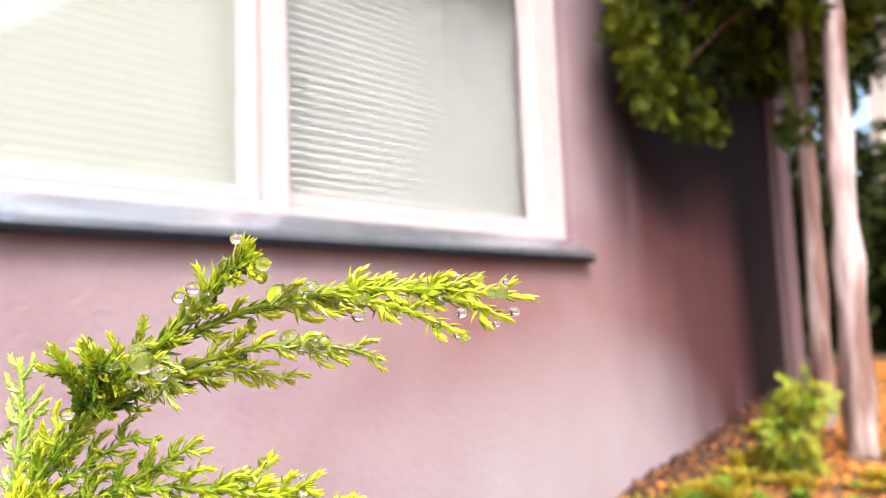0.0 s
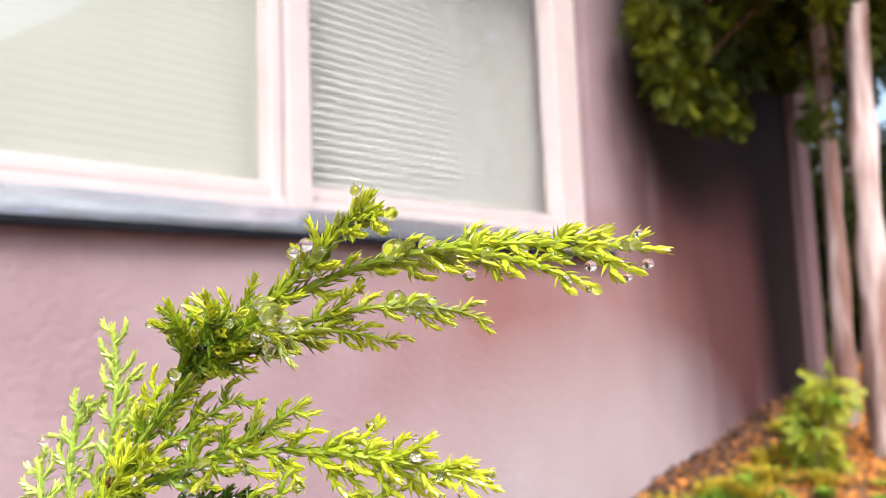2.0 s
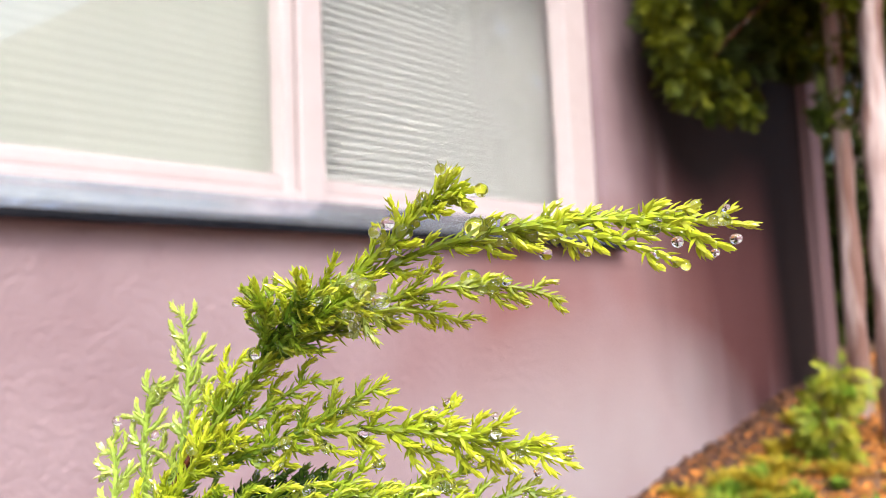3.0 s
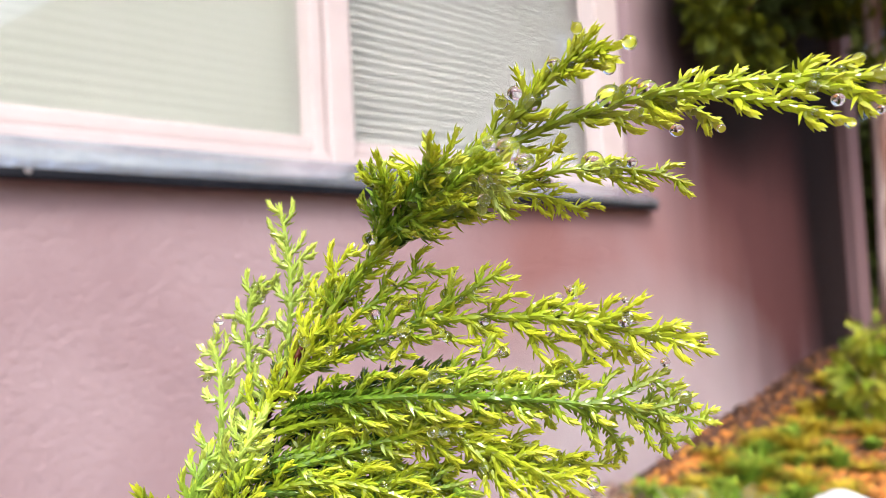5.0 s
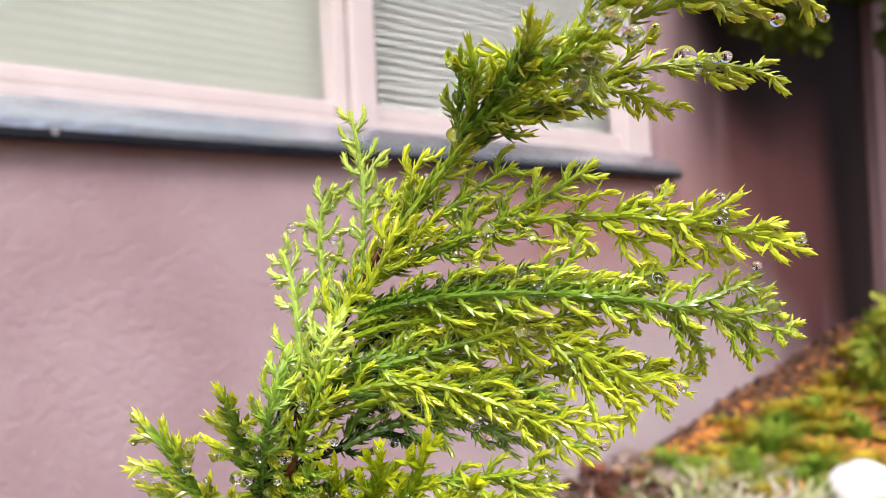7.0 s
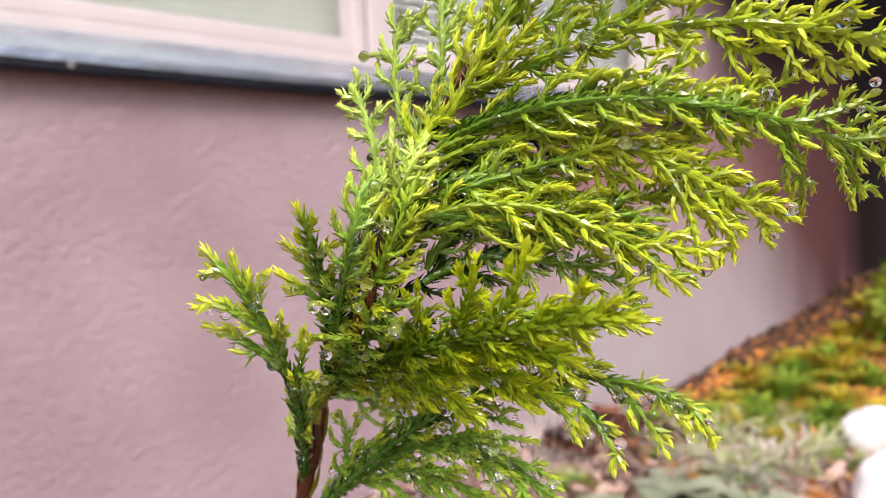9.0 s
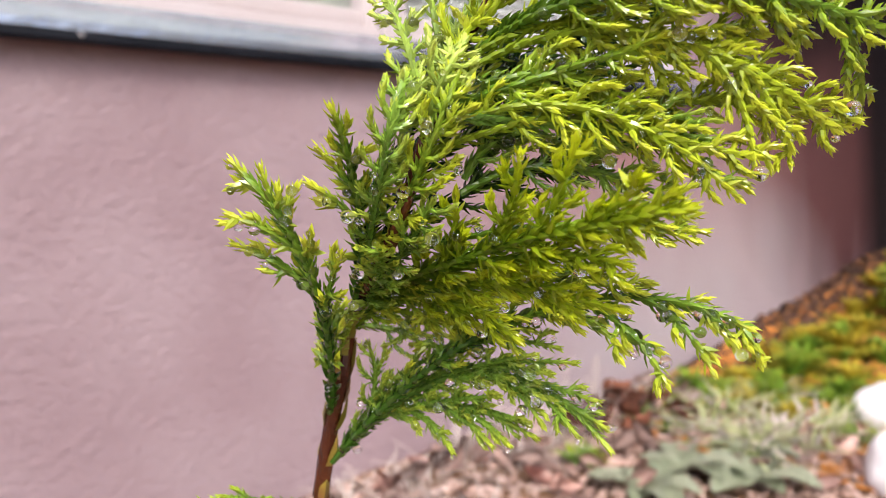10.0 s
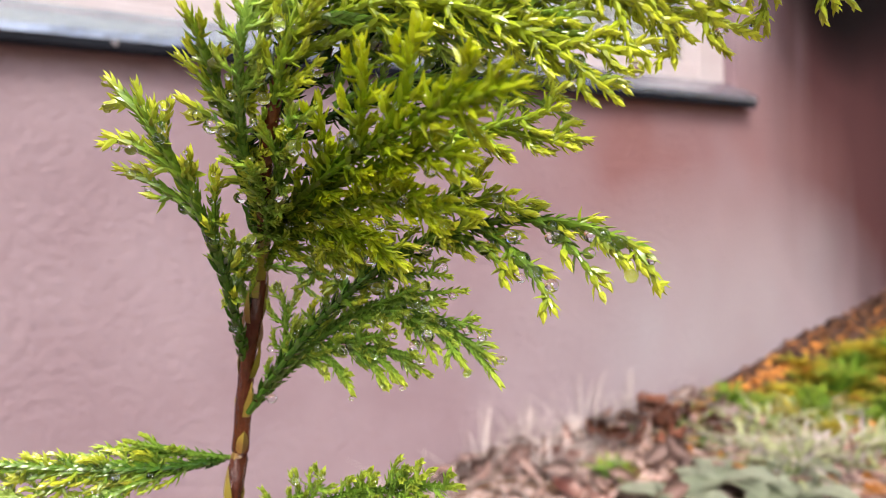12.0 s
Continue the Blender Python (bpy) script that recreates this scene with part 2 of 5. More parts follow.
def blind(x0, x1, tilt, mat, label):
    thing = tagged(new("venetian_blind"), label, "blind", group="window blinds")
    bm = bmesh.new()
    n = 6
    rows = []
    for k in range(n + 1):
        s = k / n - 0.5
        rows.append((s * 0.0150, 0.0012 * (1 - 4 * s * s)))
    front = [[bm.verts.new((x, y * math.cos(tilt) - z * math.sin(tilt), y * math.sin(tilt) + z * math.cos(tilt))) for y, z in rows] for x in (x0, x1)]
    for k in range(n):
        bm.faces.new((front[0][k], front[0][k + 1], front[1][k + 1], front[1][k]))
    bmesh.ops.solidify(bm, geom=bm.faces[:], thickness=0.0004)
    first = part("slat", bm, mat, thing, smooth=True)
    z = 0.066
    first.location = (0, 0.075, z)
    while z < WIN[3] - 0.014:
        z += 0.0125
        ob = new("slat", first.data)
        ob.parent, ob.location = thing, (0, 0.075, z)
    for x in (x0 + 0.06, x1 - 0.06):
        boxed("cord", (x, 0.0745, 0.06), (x + 0.001, 0.0755, WIN[3]), mat, thing)
    return thing


blind(WIN[0] + 0.05, 0.052, radians(102), M_SLAT_OLIVE, "closed pale venetian blind behind the glass")
blind(0.056, 0.660, radians(64), M_SLAT, "half-closed pale venetian blind behind the glass")


# ---- the ground ----
def ground_z(x, y):
    rise = 0.5 + 0.5 * math.tanh((x - 1.05 + 0.25 * y) * 2.2)
    z = -0.455 + 0.145 * rise + 0.05 * max(0.0, min(1.0, (x - 1.6)))
    z += 0.02 * math.exp(-((y - WALL_Y) / 0.12) ** 2) * rise
    z += 0.020 * noise.noise(Vector((x * 2.5, y * 2.5, 0.3))) + 0.009 * noise.noise(Vector((x * 9, y * 9, 1.3)))
    return z


bm = bmesh.new()
axis = lambda n, a, b, p: [math.copysign(abs(v) ** p, v) * (b if v > 0 else -a) for v in (2 * k / n - 1 for k in range(n + 1))]
xs = [0.4 + v for v in axis(150, -60, 60, 3.2)]
ys = [-0.3 + v for v in axis(150, -60, 60, 3.2)]
grid = [[bm.verts.new((x, y, ground_z(max(-4, min(6, x)), max(-5, min(5, y))))) for y in ys] for x in xs]
for i in range(150):
    for j in range(150):
        bm.faces.new((grid[i][j], grid[i + 1][j], grid[i + 1][j + 1], grid[i][j + 1]))
tagged(part("ground", bm, M_SOIL, smooth=True), "wet brown garden soil with moss and litter", "ground", kind="structure")


# ---- trees by the corner ----
def tube(bm, points, radii, sides=8, rough=0.0):
    rings = []
    up = Vector((0.31, 0.2, 0.93)).normalized()
    for k, p in enumerate(points):
        d = (points[min(k + 1, len(points) - 1)] - points[max(k - 1, 0)]).normalized()
        a = d.orthogonal() if abs(d.dot(up)) > 0.98 else d.cross(up).normalized()
        b = d.cross(a).normalized()
        ring = []
        for s in range(sides):
            w = 2 * math.pi * s / sides
            r = radii[k] * (1 + rough * noise.noise(Vector((s * 1.7, p.z * 9, p.x * 5))))
            ring.append(bm.verts.new(p + (a * math.cos(w) + b * math.sin(w)) * r))
        rings.append(ring)
    for k in range(len(rings) - 1):
        for s in range(sides):
            bm.faces.new((rings[k][s], rings[k][(s + 1) % sides], rings[k + 1][(s + 1) % sides], rings[k + 1][s]))
    bm.faces.new(rings[0][::-1])
    bm.faces.new(rings[-1])


def frond_mesh(bm, at, ahead, size, rng):
    """A flat thuja spray: a rib with scale-leaf lobes on both sides."""
    side = ahead.cross(Vector((rng.uniform(-1, 1), rng.uniform(-1, 1), rng.uniform(-1, 1)))).normalized()
    face = ahead.cross(side)
    n = 5
    for k in range(n):
        u = k / n
        base = at + ahead * size * u
        for s in (-1, 1):
            tip = base + (ahead * 0.55 + side * s * 0.75 * (1 - 0.6 * u) + face * rng.uniform(-0.2, 0.2)) * size * 0.55
            mid = (base + tip) / 2
            w = (tip - base).cross(face).normalized() * size * 0.11
            t = face * size * 0.03
            v = [bm.verts.new(q) for q in (base, mid + w, tip, mid - w, mid + t)]
            for a, b in ((0, 1), (1, 2), (2, 3), (3, 0)):
                bm.faces.new((v[a], v[b], v[4]))


def crown(name, rng, clumps, mat, parent, label=""):
    """Clumps of sprays: each clump is (centre, radius, count, size)."""
    bm = bmesh.new()
    for centre, radius, count, size in clumps:
        for _ in range(count):
            d = Vector((rng.gauss(0, 1), rng.gauss(0, 1), rng.gauss(0, 1))).normalized()
            p = Vector(centre) + Vector((d.x * radius[0], d.y * radius[1], d.z * radius[2])) * rng.random() ** 0.5
            way = (d + Vector((0, 0, -0.5))).normalized()
            frond_mesh(bm, p, way, size * rng.uniform(0.7, 1.3), rng)
    return part(name, bm, mat, parent, label)


def thuja(x, y, r, lean, clumps, seed, label, limbs):
    rng = random.Random(seed)
    thing = tagged(new("thuja_tree"), label, "tree", group="trees by the house corner")
    z0 = ground_z(x, y) - 0.05
    bm = bmesh.new()
    pts = [Vector((x + lean[0] * u + 0.012 * math.sin(u * 9 + seed), y + lean[1] * u, z0 + 2.0 * u)) for u in (k / 24 for k in range(25))]
    tube(bm, pts, [r * (1.25 - 0.6 * k / 24 + 0.5 * math.exp(-k * 0.9) + 0.10 * math.sin(k * 2.3 + seed) + 0.08 * math.sin(k * 4.1)) for k in range(25)], 12, 0.45)
    part("trunk", bm, M_BARK, thing, "pale fibrous bark", True)
    for centre, _, _, _ in clumps[:limbs:4]:
        end = Vector(centre)
        start = Vector((x + lean[0] * 0.6, y + lean[1] * 0.6, end.z + 0.22))
        top = start.lerp(end, 0.45) + Vector((0, 0, 0.10))
        bm = bmesh.new()
        tube(bm, [start * (1 - u) ** 2 + top * (2 * u * (1 - u)) + end * (u * u) for u in (k / 8 for k in range(9))], [0.0032 - 0.0022 * k / 8 for k in range(9)], 6, 0.2)
        part("limb", bm, M_STEM, thing, smooth=True)
    crown("crown", rng, clumps, M_THUJA, thing)
    return thing


rng = random.Random(7)
# upper crown clumps, mostly out of view, added to shade the wall below
ABOVE = [((rng.uniform(0.85, 1.9), rng.uniform(-0.42, -0.08), rng.uniform(0.68, 1.4)), (0.17, 0.13, 0.17), 150, 0.055) for _ in range(36)]
LOW = [((x, -0.14, z), (r, r, r), n, 0.028) for x, z, r, n in (
    (0.684, 0.435, 0.030, 70), (0.709, 0.406, 0.020, 40), (0.692, 0.351, 0.014, 25), (0.736, 0.314, 0.028, 60), (0.847, 0.354, 0.026, 55),
    (0.897, 0.302, 0.035, 70), (0.981, 0.288, 0.022, 40), (0.762, 0.283, 0.016, 22), (1.192, 0.532, 0.030, 60), (1.122, 0.559, 0.030, 50),
    (1.229, 0.482, 0.030, 55), (1.321, 0.449, 0.020, 30), (0.851, 0.460, 0.030, 45), (0.978, 0.506, 0.025, 35))]
NEAR = [((x, y, z), (r, r, r), n, 0.028) for x, y, z, r, n in (
    (1.116, -0.30, 0.503, 0.030, 60), (1.329, -0.30, 0.498, 0.028, 60), (1.272, -0.30, 0.433, 0.020, 35), (1.205, -0.22, 0.302, 0.030, 50),
    (1.294, -0.27, 0.357, 0.020, 30), (1.309, -0.22, 0.451, 0.030, 40), (1.335, -0.20, 0.544, 0.030, 40))]
thuja(1.125, -0.325, 0.022, (0.05, -0.01), [*LOW, *ABOVE[:18]], 3, "slender thuja with pale bare trunk and yellow-green sprays", len(LOW))
# sprays added behind in the darker leaf colour, as shade inside the crown
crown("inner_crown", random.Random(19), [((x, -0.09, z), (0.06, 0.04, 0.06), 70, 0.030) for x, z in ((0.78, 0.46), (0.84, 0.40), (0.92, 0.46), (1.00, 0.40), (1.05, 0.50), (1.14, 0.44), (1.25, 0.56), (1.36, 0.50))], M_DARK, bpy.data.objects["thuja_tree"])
thuja(1.29, -0.212, 0.0165, (0.02, 0.0), [*NEAR, ((1.40, -0.12, 0.66), (0.20, 0.1, 0.18), 420, 0.045), ((1.46, -0.28, 0.66), (0.10, 0.08, 0.07), 260, 0.035), *ABOVE[18:]], 5, "thin thuja trunk with dark hanging foliage", len(NEAR))

# ---- hedge and neighbour beyond the corner ----
rng = random.Random(11)
for x, y, top, spread in ((2.5, 0.40, 1.5, 0.14), (3.4, 0.36, 1.9, 0.16), (2.7, -0.30, 0.24, 0.22), (2.9, -1.05, 0.3, 0.3), (3.1, -1.65, 0.9, 0.3)):
    hedge = tagged(new("evergreen_bush"), "dark dense evergreen bush beyond the house corner", "bush", group="bushes beyond the corner")
    bm = bmesh.new()
    tube(bm, [Vector((x, y, ground_z(x, y) - 0.05 + 0.2 * top * s)) for s in range(5)], [0.03, 0.028, 0.025, 0.02, 0.012], 8, 0.2)
    part("trunk", bm, M_BARK, hedge, smooth=True)
    crown("crown", rng, [((x + rng.uniform(-spread, spread), y + rng.uniform(-spread, spread), rng.uniform(-0.2, top)), (0.24, 0.24, 0.25), 190, 0.07) for _ in range(24)], M_DARK, hedge)


neighbour = tagged(new("neighbour_house"), "cream rendered neighbouring house in the distance", "house")
boxed("wall", (6.9, -1.5, -0.8), (10.0, 1.02, 2.36), M_CREAM, neighbour)
part("roof", prism([(-1.8, 2.36), (1.3, 2.36), (-0.25, 3.7)], 6.6, 10.3), M_TILE, neighbour)


# the house across the garden, seen only as a reflection in the panes
across = tagged(new("gabled_house"), "grey gabled house across the garden, reflected in the panes", "house")
bm = bmesh.new()
gable = [(0.5, -0.6), (14.5, -0.6), (14.5, 2.36), (7.5, 7.74), (0.5, 2.36)]
front, back = [[bm.verts.new((x, y, z)) for x, z in gable] for y in (-9.0, -15.0)]
bm.faces.new(front[::-1])
bm.faces.new(back)
for k in range(5):
    bm.faces.new((front[k], front[(k + 1) % 5], back[(k + 1) % 5], back[k]))
bmesh.ops.recalc_face_normals(bm, faces=bm.faces)
part("wall", bm, M_GREY, across)
for x0, x1, z0, z1 in ((0.2, 7.5, 2.14, 7.75), (14.8, 7.5, 2.14, 7.75)):
    bm = bmesh.new()
    v = [bm.verts.new(q) for q in ((x0, -8.8, z0), (x1, -8.8, z1), (x1, -15.2, z1), (x0, -15.2, z0), (x0, -8.8, z0 + 0.12), (x1, -8.8, z1 + 0.12), (x1, -15.2, z1 + 0.12), (x0, -15.2, z0 + 0.12))]
    for f in ((0, 1, 2, 3), (4, 7, 6, 5), (0, 4, 5, 1), (1, 5, 6, 2), (2, 6, 7, 3), (3, 7, 4, 0)):
        bm.faces.new([v[k] for k in f])
    bmesh.ops.recalc_face_normals(bm, faces=bm.faces)
    part("roof_slope", bm, M_TILE, across)


# ---- things on the ground ----
def on_ground(x, y, lift=0.0):
    return Vector((x, y, ground_z(x, y) + lift))


def chips(seed, count, x0, x1, y0, y1, small, large):
    """Bark chips, each an uneven flake."""
    r = random.Random(seed)
    verts, faces = [], []
    for _ in range(count):
        x, y = r.uniform(x0, x1), r.uniform(y0, y1)
        edge = min(x - x0, x1 - x, (y - y0) * 4.0) / 0.16 + noise.noise(Vector((x * 7, y * 7, 2.0))) * 0.9
        if edge < r.random() * 0.9 or (y > WALL_Y - 0.012 and x < CORNER_X):
            continue
        m = Matrix.Translation(on_ground(x, y, 0.003)) @ Euler((r.uniform(-0.7, 0.7), r.uniform(-0.7, 0.7), r.uniform(0, 6.3))).to_matrix().to_4x4()
        a, b, c = r.uniform(small, large), r.uniform(small, large) * 0.45, r.uniform(0.0015, 0.004)
        n0 = len(verts)
        for sx, sy, sz in ((-1, -1, -1), (1, -0.7, -1), (0.8, 1, -1), (-0.9, 0.8, -1), (-0.8, -0.8, 1), (0.9, -0.6, 1), (0.7, 0.8, 1), (-0.8, 0.9, 1)):
            verts.append(m @ Vector((sx * a / 2, sy * b / 2, sz * c / 2)))
        for f in ((0, 3, 2, 1), (4, 5, 6, 7), (0, 1, 5, 4), (1, 2, 6, 5), (2, 3, 7, 6), (3, 0, 4, 7)):
            faces.append(tuple(n0 + i for i in f))
    me = bpy.data.meshes.new("bark_mulch")
    me.from_pydata(verts, [], faces)
    return me


M_CHIP = material("orange_bark_chip", (0.56, 0.22, 0.042), 0.8, (0.33, 0.12, 0.025), 45, 0.8, island=0.5)
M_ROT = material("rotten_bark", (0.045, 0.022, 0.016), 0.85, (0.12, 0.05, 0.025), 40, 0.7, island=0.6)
for label, mat, args in (("orange-brown wet bark mulch on the soil", M_CHIP, (1, 8500, 0.28, 2.3, -0.85, -0.03, 0.010, 0.030)),
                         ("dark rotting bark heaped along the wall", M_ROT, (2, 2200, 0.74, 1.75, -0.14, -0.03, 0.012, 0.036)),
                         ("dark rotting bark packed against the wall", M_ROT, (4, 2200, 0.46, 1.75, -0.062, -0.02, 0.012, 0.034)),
                         ("pale brown leaf crumbs on the soil", M_DUST, (3, 8500, -0.7, 0.62, -1.0, -0.03, 0.008, 0.020))):
    me = chips(*args)
    me.materials.append(mat)
    tagged(new("bark_mulch", me), label, "mulch", kind="stuff")


def blade_tuft(name, label, category, group, at, count, height, spread, width, mats, seed, droop=0.5):
    """A tuft: curved tapering blades, each with a fold, from one root."""
    r = random.Random(seed)
    thing = tagged(new(name), label, category, group=group)
    thing.location = at
    for which, mat in enumerate(mats):
        bm = bmesh.new()
        for _ in range(count // len(mats)):
            w = r.uniform(0, 6.283)
            out = Vector((math.cos(w), math.sin(w), 0))
            side = Vector((-out.y, out.x, 0))
            h, s = height * r.uniform(0.5, 1.15), spread * r.uniform(0.1, 1.0)
            root = out * spread * r.uniform(0, 0.5)
            line = [root + out * s * u ** (1 + droop) + Vector((0, 0, h * (u - droop * 0.45 * u * u))) for u in (0, 0.3, 0.6, 0.85, 1.0)]
            span = [(line[k], width * g) for k, g in enumerate((0.7, 1.0, 0.85, 0.5, 0.06))]
            rows = [[bm.verts.new(p - side * g / 2), bm.verts.new(p + out * g * 0.18), bm.verts.new(p + side * g / 2)] for p, g in span]
            for k in range(4):
                for q in range(2):
                    bm.faces.new((rows[k][q], rows[k][q + 1], rows[k + 1][q + 1], rows[k + 1][q]))
        part("foliage", bm, mat, thing, smooth=True)["kind"] = "stuff"
    return thing


M_MOSS = material("moss_green", (0.075, 0.21, 0.011), 0.8, (0.24, 0.28, 0.014), 30, 0.9, island=0.4)
M_GOLD = material("mossy_gold", (0.42, 0.29, 0.012), 0.8, (0.24, 0.23, 0.013), 30, 0.9, island=0.4)
M_BUSH = material("bush_leaf", (0.11, 0.21, 0.009), 0.6, (0.34, 0.31, 0.012), 22, 0.9, island=0.4)
M_SAGE = material("sage_green", (0.22, 0.28, 0.08), 0.7, (0.44, 0.44, 0.26), 25, 0.9, island=0.4)
M_SAGE_PALE = material("limp_pale_leaf", (0.33, 0.38, 0.25), 0.6, (0.45, 0.48, 0.36), 30, 0.9, 0.3, 160)
M_STRAW = material("dry_straw", (0.48, 0.40, 0.37), 0.8, (0.56, 0.49, 0.46), 20, 0.8, island=0.3)
M_DEAD = material("dead_leaf_brown", (0.39, 0.22, 0.18), 0.7, (0.58, 0.44, 0.40), 40, 0.9, each=0.45)
M_RUSTY = material("dead_leaf_rust", (0.26, 0.09, 0.045), 0.7, (0.13, 0.045, 0.03), 40, 0.9, each=0.4)

rng = random.Random(31)
for k in range(125):
    u = rng.random()
    x, y = (rng.gauss(0.68, 0.14), rng.gauss(-0.175, 0.065)) if u < 0.7 else (rng.uniform(0.45, 1.25), rng.uniform(-0.45, -0.12))
    y = y if y < -0.075 else -0.075 - 0.12 * rng.random()
    green = rng.random() < 0.62 - 0.6 * (x - 0.5)
    blade_tuft("moss_tuft", "soft fresh green moss tuft among bark mulch" if green else "golden yellow-green moss tuft among bark mulch", "moss", "moss tufts on the mulch", on_ground(x, y), rng.randint(50, 120), 0.012 + 0.038 * rng.random() ** 2, rng.uniform(0.018, 0.045), 0.005, (M_MOSS,) if green else (M_GOLD,), k)
for k in range(9):
    x, y = rng.uniform(0.33, 0.54), rng.uniform(-0.31, -0.20)
    blade_tuft("drooping_grass_tuft", "sage-green grass tuft with long drooping wet blades", "grass", "grass tufts on the mulch", on_ground(x, y), rng.randint(44, 64), rng.uniform(0.045, 0.065), rng.uniform(0.08, 0.11), 0.0045, (M_SAGE, M_SAGE, M_STRAW), 50 + k, 1.0)


def broad_plant(x, y, count, size, seed):
    """A rosette of broad, soft, pointed leaves lying half down."""
    r = random.Random(seed)
    thing = tagged(new("broad_leaved_plant"), "limp pale grey-green broad-leaved plant on leaf litter", "plant", group="broad-leaved plants by the wall")
    thing.location = on_ground(x, y)
    for k in range(count):
        w = 6.283 * k / count + r.uniform(-0.4, 0.4)
        out, side = Vector((math.cos(w), math.sin(w), 0)), Vector((-math.sin(w), math.cos(w), 0))
        ln, lift = size * r.uniform(0.75, 1.2), r.uniform(0.25, 0.7)
        bm = bmesh.new()
        rows = []
        for i in range(9):
            u = i / 8
            half = ln * (0.30 * math.sin(math.pi * min(1.0, u * 0.92 + 0.04)) ** 0.8 + 0.006)
            p = out * ln * u + Vector((0, 0, 0.008 + ln * lift * (u - 0.85 * u * u)))
            rows.append([bm.verts.new(p + side * half * q + Vector((0, 0, half * (0.30 * q * q + 0.12 * math.sin(9 * u + 3 * q + k))))) for q in (-1, -0.6, -0.25, 0, 0.25, 0.6, 1)])
        for i in range(8):
            for j in range(6):
                bm.faces.new((rows[i][j], rows[i][j + 1], rows[i + 1][j + 1], rows[i + 1][j]))
        bmesh.ops.solidify(bm, geom=bm.faces[:], thickness=0.0006)
        part("leaf", bm, M_SAGE_PALE, thing, smooth=True)


for k, (x, y, n, size) in enumerate(((0.235, -0.265, 7, 0.060), (0.16, -0.27, 6, 0.055), (0.26, -0.335, 6, 0.055), (0.325, -0.30, 5, 0.045))):
    broad_plant(x, y, n, size, 300 + k)
for k, (x, y, h) in enumerate(((0.06, -0.08, 0.10), (0.14, -0.06, 0.12), (0.25, -0.05, 0.13), (0.33, -0.06, 0.11), (-0.05, -0.10, 0.07), (0.44, -0.06, 0.07), (0.0, -0.2, 0.04), (0.10, -0.14, 0.06), (0.30, -0.11, 0.09), (0.20, -0.10, 0.10))):
    blade_tuft("dry_grass_tuft", "pale dry grass tuft in front of the wall", "grass", "dry grass along the wall", on_ground(x, y), 26, h, 0.085, 0.0014, (M_STRAW, M_STRAW), 70 + k, 0.8)
for k in range(16):
    x, y = rng.uniform(-0.1, 0.5), rng.uniform(-0.11, -0.04)
    blade_tuft("dry_grass_tuft", "pale dry grass tuft in front of the wall", "grass", "dry grass along the wall", on_ground(x, y), 20, rng.uniform(0.025, 0.055), 0.08, 0.0022, (M_STRAW,), 90 + k, 1.2)


def dead_leaf(curl, seed):
    r = random.Random(seed)
    bm = bmesh.new()
    rows = []
    for i in range(8):
        u = i / 7
        half = 0.5 * math.sin(math.pi * u ** 0.8) * (0.42 + 0.06 * r.uniform(-1, 1)) + 0.01
        rows.append([bm.verts.new((s * half, u - 0.5, curl * (s * s * half * 1.6 + (u - 0.5) ** 2) + 0.02 * r.uniform(-1, 1))) for s in (-1, -0.5, 0, 0.5, 1)])
    for i in range(7):
        for j in range(4):
            bm.faces.new((rows[i][j], rows[i][j + 1], rows[i + 1][j + 1], rows[i + 1][j]))
    bmesh.ops.solidify(bm, geom=bm.faces[:], thickness=0.012)
    me = bpy.data.meshes.new("dead_leaf")
    bm.to_mesh(me)
    bm.free()
    me.materials.append(M_DEAD)
    me.shade_smooth()
    return me


SHAPES = [dead_leaf(c, k) for k, c in enumerate((0.5, 0.9, 1.3, -0.6))]
for k in range(190):
    x, y = rng.uniform(-0.2, 0.52), rng.uniform(-0.40, -0.05) if k % 3 else rng.uniform(-0.14, -0.04)
    ob = tagged(new("dead_leaf", SHAPES[k % 4]), "curled brown dead leaf lying on wet soil", "leaf", group="fallen leaves by the wall")
    s = rng.uniform(0.02, 0.05)
    ob.location, ob.scale = on_ground(x, y, 0.008), (s, s, s)
    ob.rotation_euler = (rng.uniform(-0.8, 0.8), rng.uniform(-0.8, 0.8), rng.uniform(0, 6.3))


RUSTY = [me.copy() for me in SHAPES]
for me in RUSTY:
    me.materials[0] = M_RUSTY
for k in range(46):
    x, y = rng.gauss(0.33, 0.06), min(-0.06, rng.gauss(-0.13, 0.035))
    ob = tagged(new("dead_leaf", RUSTY[k % 4]), "rust-brown crumpled dead leaf in the litter", "leaf", group="fallen leaves by the wall")
    s = rng.uniform(0.025, 0.05)
    ob.location, ob.scale = on_ground(x, y, 0.012 + 0.012 * rng.random()), (s, s, s)
    ob.rotation_euler = (rng.uniform(-1.0, 1.0), rng.uniform(-1.0, 1.0), rng.uniform(0, 6.3))


def snow_lump(x, y, rx, ry, h, seed):
    bm = bmesh.new()
    bmesh.ops.create_icosphere(bm, subdivisions=4, radius=1.0)
    for v in bm.verts:
        n = 1 + 0.16 * noise.noise(v.co * 1.5 + Vector((seed, 0, 0))) + 0.05 * noise.noise(v.co * 5 + Vector((seed, 3, 0)))
        v.co = Vector((v.co.x * rx * n, v.co.y * ry * n, max(v.co.z, -0.35) * h * n))
    ob = part("snow_lump", bm, M_SNOW, None, smooth=True)
    ob.location = on_ground(x, y, h * 0.25)
    return tagged(ob, "smooth white lump of melting snow on mulch", "snow", group="snow lumps on the mulch")


snow_lump(0.590, -0.350, 0.058, 0.048, 0.040, 1)
snow_lump(0.365, -0.455, 0.060, 0.048, 0.046, 4)


